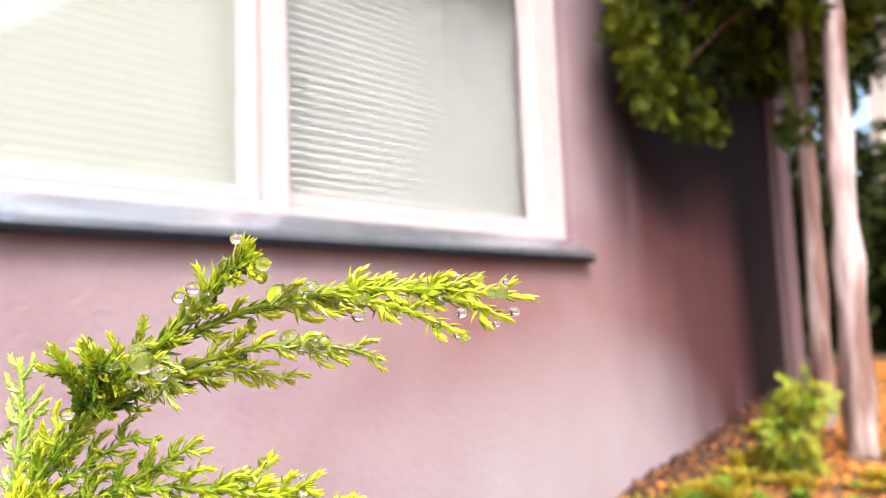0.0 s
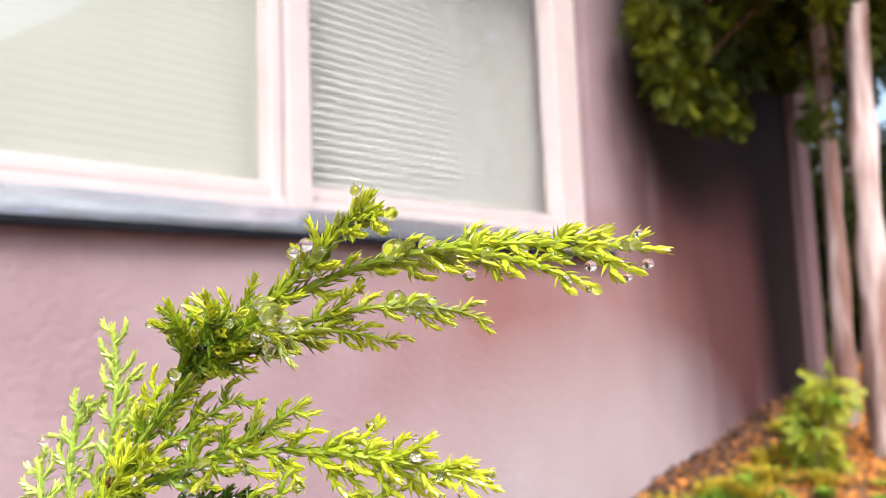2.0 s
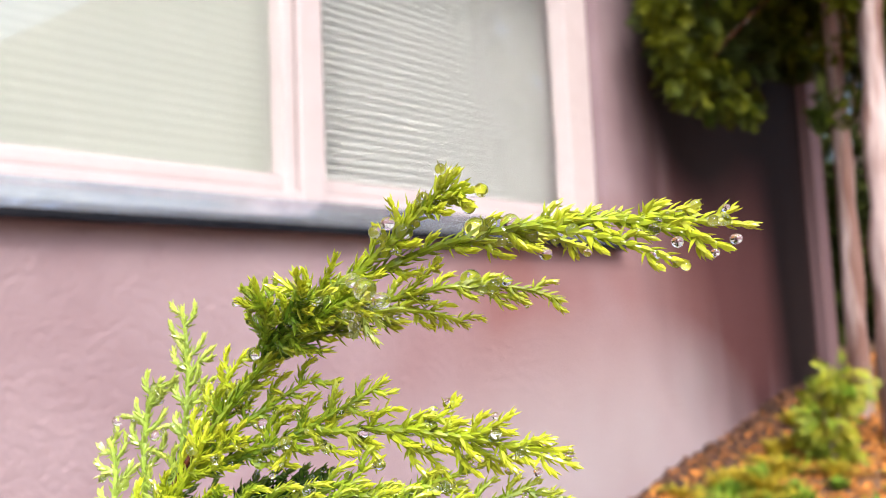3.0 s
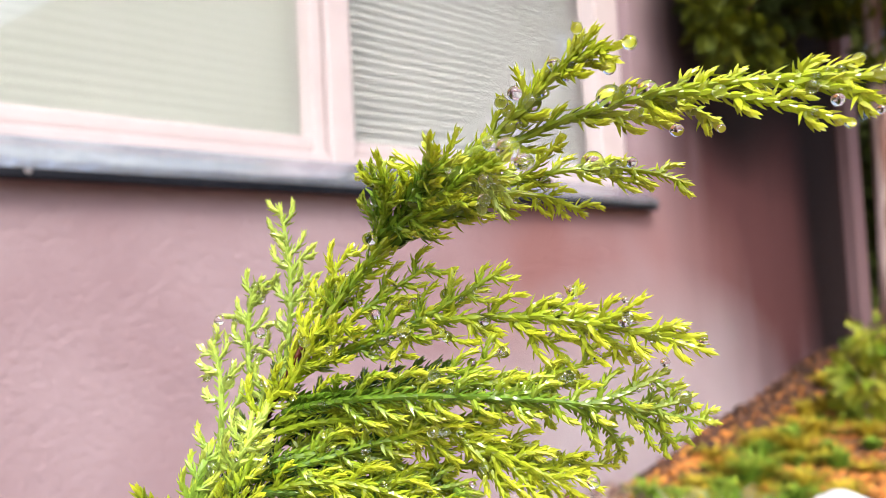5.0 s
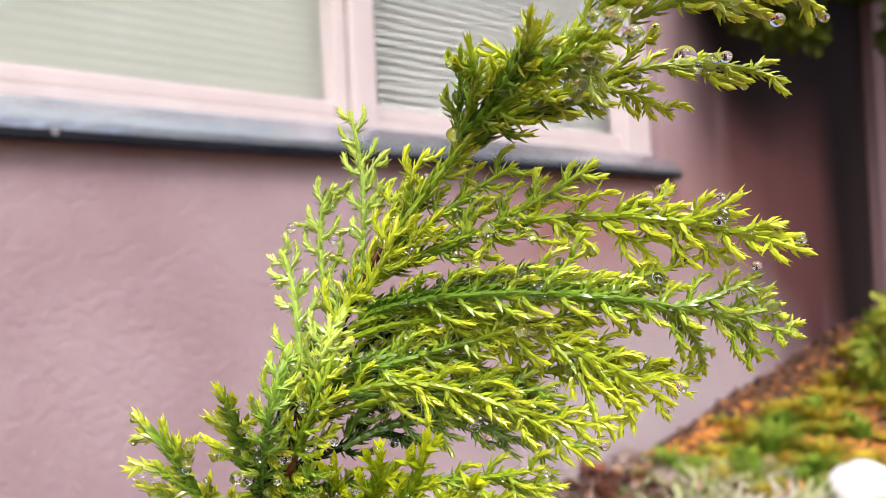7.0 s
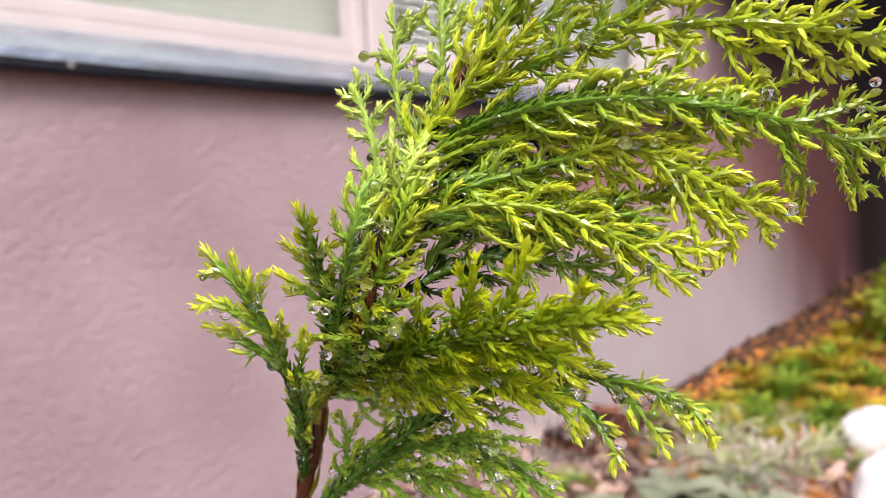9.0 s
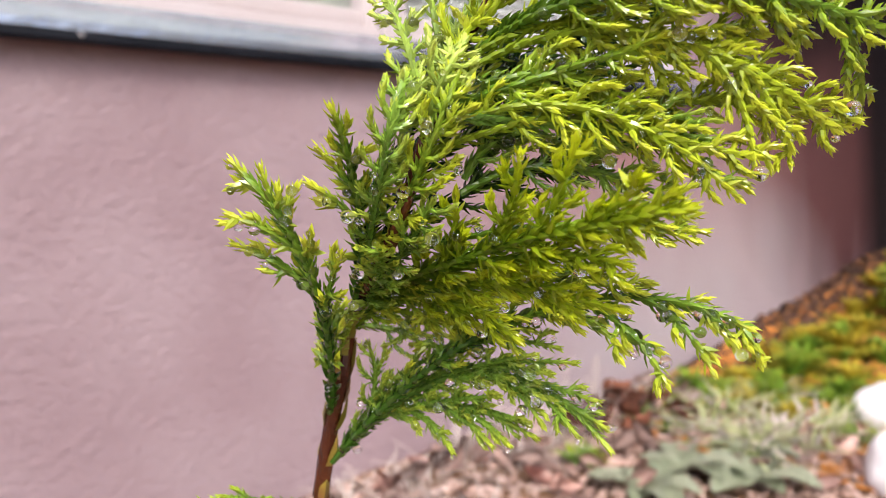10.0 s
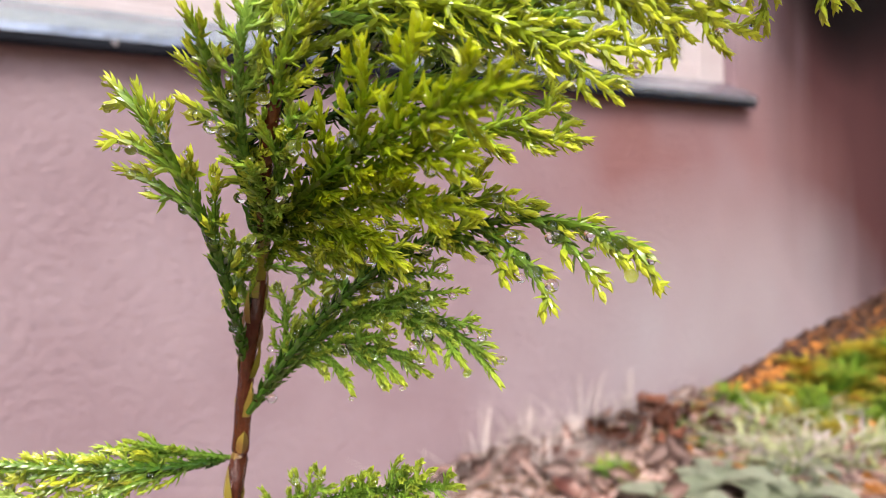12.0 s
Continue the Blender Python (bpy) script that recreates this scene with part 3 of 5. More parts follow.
def small_bush(x, y, height, seed):
    r = random.Random(seed)
    thing = tagged(new("small_conifer_bush"), "small golden-green conifer bush at the trunk's foot", "bush")
    p = on_ground(x, y, -0.01)
    for k in range(3):
        bm = bmesh.new()
        w = k * 2.1
        tube(bm, [p + Vector((math.cos(w) * 0.02 * u, math.sin(w) * 0.02 * u, height * 0.8 * u)) for u in (0, 0.3, 0.6, 1.0)], [0.003, 0.0025, 0.002, 0.001], 6)
        part("stalk", bm, M_BARK, thing)
    crown("crown", r, [((x + r.uniform(-0.03, 0.03), y + r.uniform(-0.03, 0.03), p.z + height * u), (0.045 * (1.2 - 0.5 * u), 0.045 * (1.2 - 0.5 * u), 0.03), 60, 0.024) for u in (0.15, 0.3, 0.45, 0.6, 0.75, 0.9, 1.0)], M_BUSH, thing)


small_bush(0.985, -0.255, 0.165, 5)


# ---- the wet cypress in the foreground ----
def leaf_material(name, old, mid, tip, glow=0.15, rough=0.17):
    """A fleshy, wet scale leaf, ageing from a yellow tip to an old green, that lets some light through."""
    old, mid, tip = ([min(0.8, v * 1.12) for v in c] for c in (old, mid, tip))
    m = material(name, mid, rough, island=0.28, spec=0.8)
    nt = m.node_tree
    p, out = nt.nodes["Principled BSDF"], nt.nodes["Material Output"]
    age = nt.nodes.new("ShaderNodeAttribute")
    age.attribute_name = "age"
    grain = nt.nodes.new("ShaderNodeTexNoise")
    grain.inputs["Scale"].default_value, grain.inputs["Detail"].default_value = 420, 4
    nt.links.new(nt.nodes["Texture Coordinate"].outputs["Object"], grain.inputs["Vector"])
    sway = nt.nodes.new("ShaderNodeMath")
    sway.operation, sway.inputs[1].default_value, sway.inputs[2].default_value = "MULTIPLY_ADD", 0.5, -0.25
    nt.links.new(grain.outputs["Fac"], sway.inputs[0])
    total = nt.nodes.new("ShaderNodeMath")
    total.operation = "ADD"
    nt.links.new(age.outputs["Fac"], total.inputs[0])
    nt.links.new(sway.outputs[0], total.inputs[1])
    ramp = nt.nodes.new("ShaderNodeValToRGB")
    ramp.color_ramp.elements[0].color, ramp.color_ramp.elements[1].color = (*old, 1), (*tip, 1)
    ramp.color_ramp.elements[0].position, ramp.color_ramp.elements[1].position = 0.05, 0.95
    ramp.color_ramp.elements.new(0.5).color = (*mid, 1)
    nt.links.new(total.outputs[0], ramp.inputs["Fac"])
    nt.links.new(ramp.outputs["Color"], nt.nodes["Hue/Saturation/Value"].inputs["Color"])
    tr = nt.nodes.new("ShaderNodeBsdfTranslucent")
    mix = nt.nodes.new("ShaderNodeMixShader")
    mix.inputs[0].default_value = glow
    nt.links.new(p.inputs["Base Color"].links[0].from_socket, tr.inputs["Color"])
    nt.links.new(p.outputs[0], mix.inputs[1])
    nt.links.new(tr.outputs[0], mix.inputs[2])
    nt.links.new(mix.outputs[0], out.inputs["Surface"])
    return m


LEAVES = {"y": leaf_material("yellow_green_leaf", (0.20, 0.29, 0.016), (0.34, 0.43, 0.022), (0.52, 0.57, 0.034)),
          "g": leaf_material("fresh_green_leaf", (0.10, 0.20, 0.016), (0.25, 0.37, 0.024), (0.48, 0.54, 0.034)),
          "d": leaf_material("deep_green_leaf", (0.10, 0.21, 0.026), (0.21, 0.36, 0.042), (0.44, 0.53, 0.055)),
          "p": leaf_material("pale_green_leaf", (0.17, 0.27, 0.034), (0.29, 0.41, 0.065), (0.46, 0.56, 0.095)),
          "n": leaf_material("olive_green_leaf", (0.13, 0.23, 0.012), (0.32, 0.44, 0.016), (0.58, 0.64, 0.026), glow=0.5),
          # kind o: leaf colour darkened to imitate the shaded inside of the plant
          "o": leaf_material("shaded_inner_leaf", (0.015, 0.045, 0.006), (0.05, 0.12, 0.012), (0.14, 0.22, 0.020)),
          "w": leaf_material("soaked_green_leaf", (0.050, 0.125, 0.014), (0.15, 0.27, 0.024), (0.50, 0.54, 0.036))}
VIEW = Vector((0.68, 0.73, -0.03))          # the sprays spread roughly across this line
rng = random.Random(21)

# one leaf, clasping below and free at the tip: across, along, keel height (in widths)
LEAF_V = np.array([(-0.46, 0, -0.10), (0, 0, 0.16), (0.46, 0, -0.10), (-0.50, 0.36, -0.04), (0, 0.36, 0.30), (0.50, 0.36, -0.04),
                   (-0.25, 0.70, 0.02), (0, 0.70, 0.20), (0.25, 0.70, 0.02), (0, 1.0, 0.06), (0, 0.36, -0.08), (0, 0.70, -0.04)])
LEAF_F = [(0, 1, 4, 3), (1, 2, 5, 4), (3, 4, 7, 6), (4, 5, 8, 7), (6, 7, 9), (7, 8, 9), (3, 10, 0), (10, 5, 2), (3, 6, 11, 10), (10, 11, 8, 5), (6, 9, 11), (11, 9, 8)]


class Twig:
    """Gathers axis tubes and leaves of one branch into one mesh."""

    def __init__(self):
        self.v, self.f, self.age, self.leaves = [], [], [], []

    def tube(self, pts, radii, sides, ages):
        rings = []
        for k, p in enumerate(pts):
            d = (pts[min(k + 1, len(pts) - 1)] - pts[max(k - 1, 0)]).normalized()
            a = d.cross(VIEW).normalized()
            b = d.cross(a)
            rings.append(len(self.v))
            for s in range(sides):
                w = 2 * math.pi * s / sides
                self.v.append(p + (a * math.cos(w) + b * math.sin(w)) * radii[k])
                self.age.append(ages[k])
        for k in range(len(rings) - 1):
            for s in range(sides):
                t = (s + 1) % sides
                self.f.append((rings[k] + s, rings[k] + t, rings[k + 1] + t, rings[k + 1] + s))

    def leaf(self, at, along, out, length, width, splay, age):
        side = along.cross(out).normalized()
        out = side.cross(along).normalized()
        y = along * math.cos(splay) + out * math.sin(splay)
        z = out * math.cos(splay) - along * math.sin(splay)
        self.leaves.append((*at, *side, *y, *z, length, width, age))

    def shoot(self, curve, length, r0, r1, first=0.0, size=1.0, young=0.0042, ripe=0.0):
        """An axis clad in crossed pairs of overlapping keeled leaves with free tips; a small bud of open ones ends it."""
        n = max(3, int(length / 0.0022))
        pts = [curve(k / n) for k in range(n + 1)]
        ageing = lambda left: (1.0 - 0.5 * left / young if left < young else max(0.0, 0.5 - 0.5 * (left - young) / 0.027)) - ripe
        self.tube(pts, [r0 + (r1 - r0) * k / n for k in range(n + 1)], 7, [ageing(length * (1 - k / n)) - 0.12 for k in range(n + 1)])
        s, k = first * length, rng.randint(0, 1)
        lean, own = rng.uniform(-0.25, 0.25), rng.uniform(-0.08, 0.08)
        while s < length:
            u = s / length
            p = curve(u)
            d = (curve(min(1, u + 0.03)) - curve(max(0, u - 0.03))).normalized()
            a = d.cross(VIEW).normalized()
            b = d.cross(a)
            rad = r0 + (r1 - r0) * u
            turn = (math.pi / 2 if k % 2 else 0) + lean + rng.uniform(-0.22, 0.22)
            left = length - s
            fat = max(0.0, min(1.4, (rad - 0.00022) / 0.0003))
            ln = size * (0.00165 + 0.0010 * fat) * rng.uniform(0.88, 1.12)
            wide = size * (0.00070 + 0.00044 * fat) * rng.uniform(0.92, 1.1)
            splay = radians(rng.uniform(19, 35) - 7 * fat)
            if left < 0.0012:
                ln, wide, splay = ln * 0.78, wide * 0.85, radians(rng.uniform(10, 26))
            elif rng.random() < 0.05:
                splay += radians(12)
                ln *= 1.15
            for o in (turn, turn + math.pi):
                out = a * math.cos(o) + b * math.sin(o)
                self.leaf(p + out * rad * 0.72, d, out, ln * rng.uniform(0.94, 1.06), wide, splay, ageing(left) + own)
            s += ln * (0.45 if left > 0.0012 else 0.30) * rng.uniform(0.88, 1.12)
            k += 1

    def sides(self, curve, length, first, last, step, long, size, plane, ripe=0.0):
        """Side shoots, left and right by turns in one plane, shorter towards the tip."""
        s, side = first * length, rng.choice((-1, 1))
        while s < last * length:
            u = s / length
            p = curve(u)
            d = (curve(min(1, u + 0.03)) - curve(max(0, u - 0.03))).normalized()
            a = d.cross(plane).normalized() * side
            ln = min(long * (1.05 - 0.45 * u), 0.0022 + 0.75 * (length - s)) * rng.uniform(0.7, 1.2)
            way = (d * rng.uniform(0.75, 1.0) + a * rng.uniform(0.45, 0.72) + plane * rng.uniform(-0.28, 0.28)).normalized()
            end = p + way * ln + Vector((0, 0, -0.05 * ln))
            mid = p + (way * 0.65 + a * 0.35).normalized() * ln * 0.5
            self.shoot(bent(p, mid, end), ln, 0.00028, 0.00017, 0.05, size * 0.95, 0.0034, ripe + 0.10 * (1 - u))
            s += step * rng.uniform(0.75, 1.3)
            side = -side

    def finish(self, name, mat, parent, label=""):
        """All leaves at once, then one mesh with an age for each point."""
        verts = np.array([tuple(v) for v in self.v]).reshape(-1, 3)
        q = np.array(self.leaves)
        at, side, y, z, ln, wide, age = q[:, None, 0:3], q[:, None, 3:6], q[:, None, 6:9], q[:, None, 9:12], q[:, 12, None, None], q[:, 13, None, None], q[:, 14, None]
        a, b, c = (LEAF_V[None, :, k, None] for k in range(3))
        leaves = at + side * (a * wide) + y * (b * ln) + z * (c * wide + (0.03 * b - 0.11 * b * b) * ln)
        ages = age + 0.10 * (LEAF_V[None, :, 1] - 0.5)
        n0 = len(verts)
        faces = list(self.f)
        for k in range(len(q)):
            faces += [tuple(n0 + 12 * k + i for i in f) for f in LEAF_F]
        me = bpy.data.meshes.new(name)
        me.from_pydata(np.vstack((verts, leaves.reshape(-1, 3))).tolist(), [], faces)
        me.materials.append(mat)
        me.attributes.new("age", "FLOAT", "POINT").data.foreach_set("value", np.clip(np.concatenate((np.array(self.age), ages.ravel())), 0, 1).astype(np.float32))
        me.shade_smooth()
        me.set_sharp_from_angle(angle=radians(42))
        ob = new(name, me)
        ob.parent = parent
        if label:
            ob["label"] = label
        return ob


def bent(a, m, b):
    """The curve from a through m, halfway, to b."""
    c = 2 * m - 0.5 * a - 0.5 * b
    return lambda u: a * (1 - u) ** 2 + c * (2 * u * (1 - u)) + b * (u * u)


def chord(curve):
    return sum((curve((k + 1) / 8) - curve(k / 8)).length for k in range(8))


SPOTS = []      # where small drops may hang
cypress = tagged(new("cypress"), "young yellow-green cypress, wet with raindrops, rooted in the soil", "conifer")


SIZES = {"d": 0.70, "o": 0.82, "p": 0.74, "g": 0.78, "w": 0.86, "n": 0.92}
RIPE = {"o": 0.15, "d": 0.04, "n": 0.0}


def branch(base, mid, tip, kind, thick=1.0, dense=1.0):
    curve = bent(Vector(base), Vector(mid), Vector(tip))
    length = chord(curve)
    t = Twig()
    size = SIZES.get(kind, 0.79) * (1.18 if thick > 1.15 else 1.0)
    plane = (VIEW + Vector((rng.uniform(-0.4, 0.4), rng.uniform(-0.4, 0.4), rng.uniform(-0.5, 0.5)))).normalized()
    t.shoot(curve, length, 0.00040 * thick, 0.00020, 0.03, size, 0.0042, RIPE.get(kind, 0.0))
    dense *= {"n": 0.60, "o": 0.7}.get(kind, 1.0)
    t.sides(curve, length, 0.22, 0.97, 0.0021 / (0.3 + 0.7 * dense), 0.0049 * (0.6 + 0.4 * dense), size, plane, RIPE.get(kind, 0.0))
    ob = t.finish("branch", LEAVES[kind], cypress)
    return ob, curve, kind, size, plane, dense


def fork(of, u, tip):
    """A side branchlet that leaves its branch at u and runs to a tip."""
    ob, parent_curve, kind, size, plane, dense = of
    a, b = parent_curve(u), Vector(tip)
    d = (parent_curve(min(1, u + 0.04)) - parent_curve(max(0, u - 0.04))).normalized()
    run = b - a
    c = a + (d * 0.55 + run.normalized() * 0.45).normalized() * run.length * 0.45
    curve = lambda w: a * (1 - w) ** 2 + c * (2 * w * (1 - w)) + b * (w * w)
    length = chord(curve)
    t = Twig()
    t.shoot(curve, length, 0.00032, 0.00019, 0.03, size, 0.0042, RIPE.get(kind, 0.0))
    if length > 0.005:
        t.sides(curve, length, 0.22, 0.92, 0.0021 / (0.5 + 0.5 * dense), min(0.0043, 0.40 * length) * (0.6 + 0.4 * dense), size, plane, RIPE.get(kind, 0.0))
    for w in (rng.uniform(0.2, 0.5), rng.uniform(0.5, 0.9), 1.0):
        if rng.random() < 0.6:
            SPOTS.append(curve(w))
    return t.finish("branchlet", LEAVES[kind], ob)


b = branch((-0.4020, -0.6743, -0.1009), (-0.3919, -0.6959, -0.0876), (-0.3758, -0.7236, -0.0878), "y", 1.3, 0.35)
fork(b, 0.10, (-0.4002, -0.6876, -0.0882))
fork(b, 0.50, (-0.3800, -0.7005, -0.0881))
fork(b, 0.60, (-0.3766, -0.7043, -0.0884))
fork(b, 0.66, (-0.3804, -0.7183, -0.0912))
fork(b, 0.80, (-0.3769, -0.7213, -0.0898))
fork(b, 0.62, (-0.3781, -0.7041, -0.0842))
fork(b, 0.74, (-0.3776, -0.7104, -0.0850))
fork(b, 0.84, (-0.3785, -0.7186, -0.0853))
fork(b, 0.93, (-0.3770, -0.7219, -0.0861))
b = branch((-0.3994, -0.6833, -0.0934), (-0.3958, -0.6930, -0.0864), (-0.3952, -0.7019, -0.0808), "y", 1.2, 0.60)
fork(b, 0.70, (-0.3957, -0.7055, -0.0831))
fork(b, 0.50, (-0.3969, -0.6932, -0.0825))
fork(b, 0.55, (-0.3950, -0.6962, -0.0824))
fork(b, 0.85, (-0.3952, -0.7000, -0.0800))
fork(b, 0.75, (-0.3940, -0.7018, -0.0840))
fork(b, 0.40, (-0.3978, -0.6917, -0.0854))
fork(b, 0.35, (-0.3944, -0.6941, -0.0874))
b = branch((-0.4007, -0.6791, -0.0982), (-0.3876, -0.6901, -0.0921), (-0.3758, -0.6994, -0.0940), "y", 1.0, 0.50)
fork(b, 0.55, (-0.3787, -0.6963, -0.0942))
fork(b, 0.35, (-0.3897, -0.6929, -0.0888))
fork(b, 0.70, (-0.3814, -0.6954, -0.0909))
b = branch((-0.4000, -0.6804, -0.0969), (-0.3921, -0.6872, -0.0944), (-0.3821, -0.6895, -0.0967), "y", 1.0, 1.00)
fork(b, 0.50, (-0.3887, -0.6893, -0.0929))
fork(b, 0.70, (-0.3860, -0.6878, -0.0965))
b = branch((-0.4019, -0.6742, -0.1002), (-0.4032, -0.6770, -0.0955), (-0.4083, -0.6831, -0.0914), "d", 1.0, 0.60)
fork(b, 0.50, (-0.4035, -0.6806, -0.0904))
fork(b, 0.60, (-0.4014, -0.6844, -0.0925))
fork(b, 0.30, (-0.4049, -0.6763, -0.0947))
b = branch((-0.4035, -0.6760, -0.0992), (-0.4055, -0.6815, -0.0955), (-0.4088, -0.6848, -0.0908), "g", 1.1, 0.50)
fork(b, 0.55, (-0.4070, -0.6850, -0.0930))
fork(b, 0.60, (-0.4096, -0.6832, -0.0928))
fork(b, 0.40, (-0.4040, -0.6838, -0.0938))
b = branch((-0.4035, -0.6765, -0.0990), (-0.4045, -0.6850, -0.0950), (-0.4080, -0.6930, -0.0918), "w", 1.2, 0.50)
fork(b, 0.60, (-0.4062, -0.6900, -0.0915))
fork(b, 0.70, (-0.4040, -0.6920, -0.0922))
fork(b, 0.40, (-0.4030, -0.6875, -0.0934))
b = branch((-0.4030, -0.6780, -0.0985), (-0.4040, -0.6890, -0.0950), (-0.4045, -0.6985, -0.0928), "g", 1.1, 0.50)
fork(b, 0.60, (-0.4020, -0.6960, -0.0920))
fork(b, 0.70, (-0.4030, -0.6970, -0.0950))
fork(b, 0.45, (-0.4000, -0.6910, -0.0936))
b = branch((-0.4010, -0.6750, -0.1003), (-0.3980, -0.6810, -0.0968), (-0.3900, -0.6860, -0.0950), "w", 1.2, 0.90)
fork(b, 0.40, (-0.3970, -0.6850, -0.0948))
fork(b, 0.60, (-0.3930, -0.6840, -0.0965))
b = branch((-0.4062, -0.6690, -0.1085), (-0.4045, -0.6740, -0.1030), (-0.4025, -0.6810, -0.0965), "g", 1.4, 0.30)
fork(b, 0.45, (-0.4015, -0.6770, -0.1000))
b = branch((-0.4028, -0.6805, -0.0974), (-0.4023, -0.6898, -0.0932), (-0.3982, -0.6925, -0.0960), "p", 1.0, 1.00)
fork(b, 0.50, (-0.4006, -0.6938, -0.0927))
fork(b, 0.60, (-0.4001, -0.6905, -0.0968))
fork(b, 0.40, (-0.4042, -0.6886, -0.0925))
fork(b, 0.70, (-0.3997, -0.6945, -0.0939))
b = branch((-0.4009, -0.6781, -0.0975), (-0.4023, -0.6850, -0.0943), (-0.4052, -0.6836, -0.0905), "y", 1.0, 1.00)
fork(b, 0.50, (-0.4027, -0.6830, -0.0918))
fork(b, 0.60, (-0.4010, -0.6850, -0.0950))
b = branch((-0.4091, -0.6637, -0.1169), (-0.4057, -0.6615, -0.1049), (-0.4047, -0.6579, -0.0929), "p", 1.0, 1.00)
fork(b, 0.45, (-0.4033, -0.6642, -0.1021))
fork(b, 0.60, (-0.4025, -0.6625, -0.0982))
fork(b, 0.70, (-0.4056, -0.6579, -0.0967))
fork(b, 0.35, (-0.4083, -0.6593, -0.1082))
b = branch((-0.4106, -0.6603, -0.1183), (-0.4092, -0.6568, -0.1081), (-0.4075, -0.6575, -0.1023), "p", 1.0, 1.00)
fork(b, 0.50, (-0.4112, -0.6537, -0.1068))
fork(b, 0.70, (-0.4063, -0.6589, -0.1033))
fork(b, 0.30, (-0.4083, -0.6610, -0.1117))
b = branch((-0.4166, -0.6636, -0.1218), (-0.4126, -0.6556, -0.1149), (-0.4119, -0.6517, -0.1102), "p", 1.0, 1.00)
fork(b, 0.40, (-0.4105, -0.6572, -0.1129))
fork(b, 0.60, (-0.4137, -0.6537, -0.1141))
b = branch((-0.4081, -0.6648, -0.1143), (-0.4052, -0.6659, -0.1065), (-0.4007, -0.6678, -0.0991), "y", 1.0, 1.00)
fork(b, 0.50, (-0.4037, -0.6685, -0.1053))
fork(b, 0.60, (-0.4040, -0.6632, -0.1036))
fork(b, 0.30, (-0.4046, -0.6693, -0.1093))
b = branch((-0.4131, -0.6661, -0.1220), (-0.4101, -0.6616, -0.1169), (-0.4078, -0.6633, -0.1124), "p", 1.0, 1.00)
fork(b, 0.50, (-0.4117, -0.6591, -0.1169))
fork(b, 0.60, (-0.4084, -0.6650, -0.1169))
b = branch((-0.4179, -0.6626, -0.1304), (-0.4175, -0.6638, -0.1235), (-0.4131, -0.6661, -0.1220), "p", 1.0, 1.00)
fork(b, 0.50, (-0.4147, -0.6614, -0.1203))
fork(b, 0.70, (-0.4153, -0.6672, -0.1246))
b = branch((-0.4067, -0.6677, -0.1111), (-0.4023, -0.6741, -0.1059), (-0.3976, -0.6792, -0.1019), "g", 1.0, 1.00)
fork(b, 0.50, (-0.3995, -0.6786, -0.1054))
fork(b, 0.70, (-0.4014, -0.6761, -0.1035))
fork(b, 0.40, (-0.4022, -0.6747, -0.1082))
b = branch((-0.4070, -0.6668, -0.1134), (-0.3999, -0.6797, -0.1078), (-0.3936, -0.6872, -0.1024), "g", 1.0, 1.00)
fork(b, 0.60, (-0.3965, -0.6815, -0.1029))
fork(b, 0.75, (-0.3950, -0.6855, -0.1049))
fork(b, 0.45, (-0.4022, -0.6775, -0.1095))
fork(b, 0.50, (-0.3992, -0.6816, -0.1092))
fork(b, 0.30, (-0.4042, -0.6718, -0.1116))
b = branch((-0.4070, -0.6667, -0.1137), (-0.3956, -0.6849, -0.1079), (-0.3788, -0.7024, -0.1128), "y", 1.2, 1.00)
fork(b, 0.62, (-0.3862, -0.6915, -0.1055))
fork(b, 0.75, (-0.3848, -0.6989, -0.1064))
fork(b, 0.66, (-0.3818, -0.6953, -0.1134))
fork(b, 0.55, (-0.3867, -0.6904, -0.1147))
fork(b, 0.85, (-0.3790, -0.7016, -0.1111))
fork(b, 0.40, (-0.3969, -0.6813, -0.1049))
fork(b, 0.45, (-0.3945, -0.6869, -0.1113))
fork(b, 0.30, (-0.4029, -0.6781, -0.1120))
b = branch((-0.4084, -0.6650, -0.1169), (-0.4027, -0.6821, -0.1149), (-0.3819, -0.6879, -0.1170), "g", 1.0, 1.00)
fork(b, 0.50, (-0.3945, -0.6869, -0.1113))
fork(b, 0.60, (-0.3929, -0.6877, -0.1147))
fork(b, 0.75, (-0.3837, -0.6930, -0.1129))
fork(b, 0.45, (-0.4018, -0.6839, -0.1132))
fork(b, 0.35, (-0.4042, -0.6755, -0.1162))
fork(b, 0.80, (-0.3883, -0.6892, -0.1144))
b = branch((-0.4090, -0.6647, -0.1182), (-0.3998, -0.6865, -0.1159), (-0.3655, -0.6954, -0.1233), "g", 1.1, 1.00)
fork(b, 0.72, (-0.3787, -0.6970, -0.1151))
fork(b, 0.82, (-0.3715, -0.6960, -0.1188))
fork(b, 0.80, (-0.3707, -0.6927, -0.1257))
fork(b, 0.68, (-0.3742, -0.6875, -0.1273))
fork(b, 0.50, (-0.3860, -0.6875, -0.1198))
fork(b, 0.40, (-0.4012, -0.6829, -0.1192))
fork(b, 0.55, (-0.3875, -0.6896, -0.1154))
b = branch((-0.4108, -0.6650, -0.1193), (-0.4050, -0.6764, -0.1173), (-0.3962, -0.6853, -0.1223), "y", 1.0, 1.00)
fork(b, 0.50, (-0.4005, -0.6821, -0.1205))
fork(b, 0.60, (-0.3970, -0.6790, -0.1276))
fork(b, 0.75, (-0.3998, -0.6848, -0.1192))
fork(b, 0.35, (-0.4060, -0.6745, -0.1204))
b = branch((-0.4107, -0.6660, -0.1202), (-0.4019, -0.6810, -0.1192), (-0.3864, -0.6907, -0.1288), "y", 1.0, 1.00)
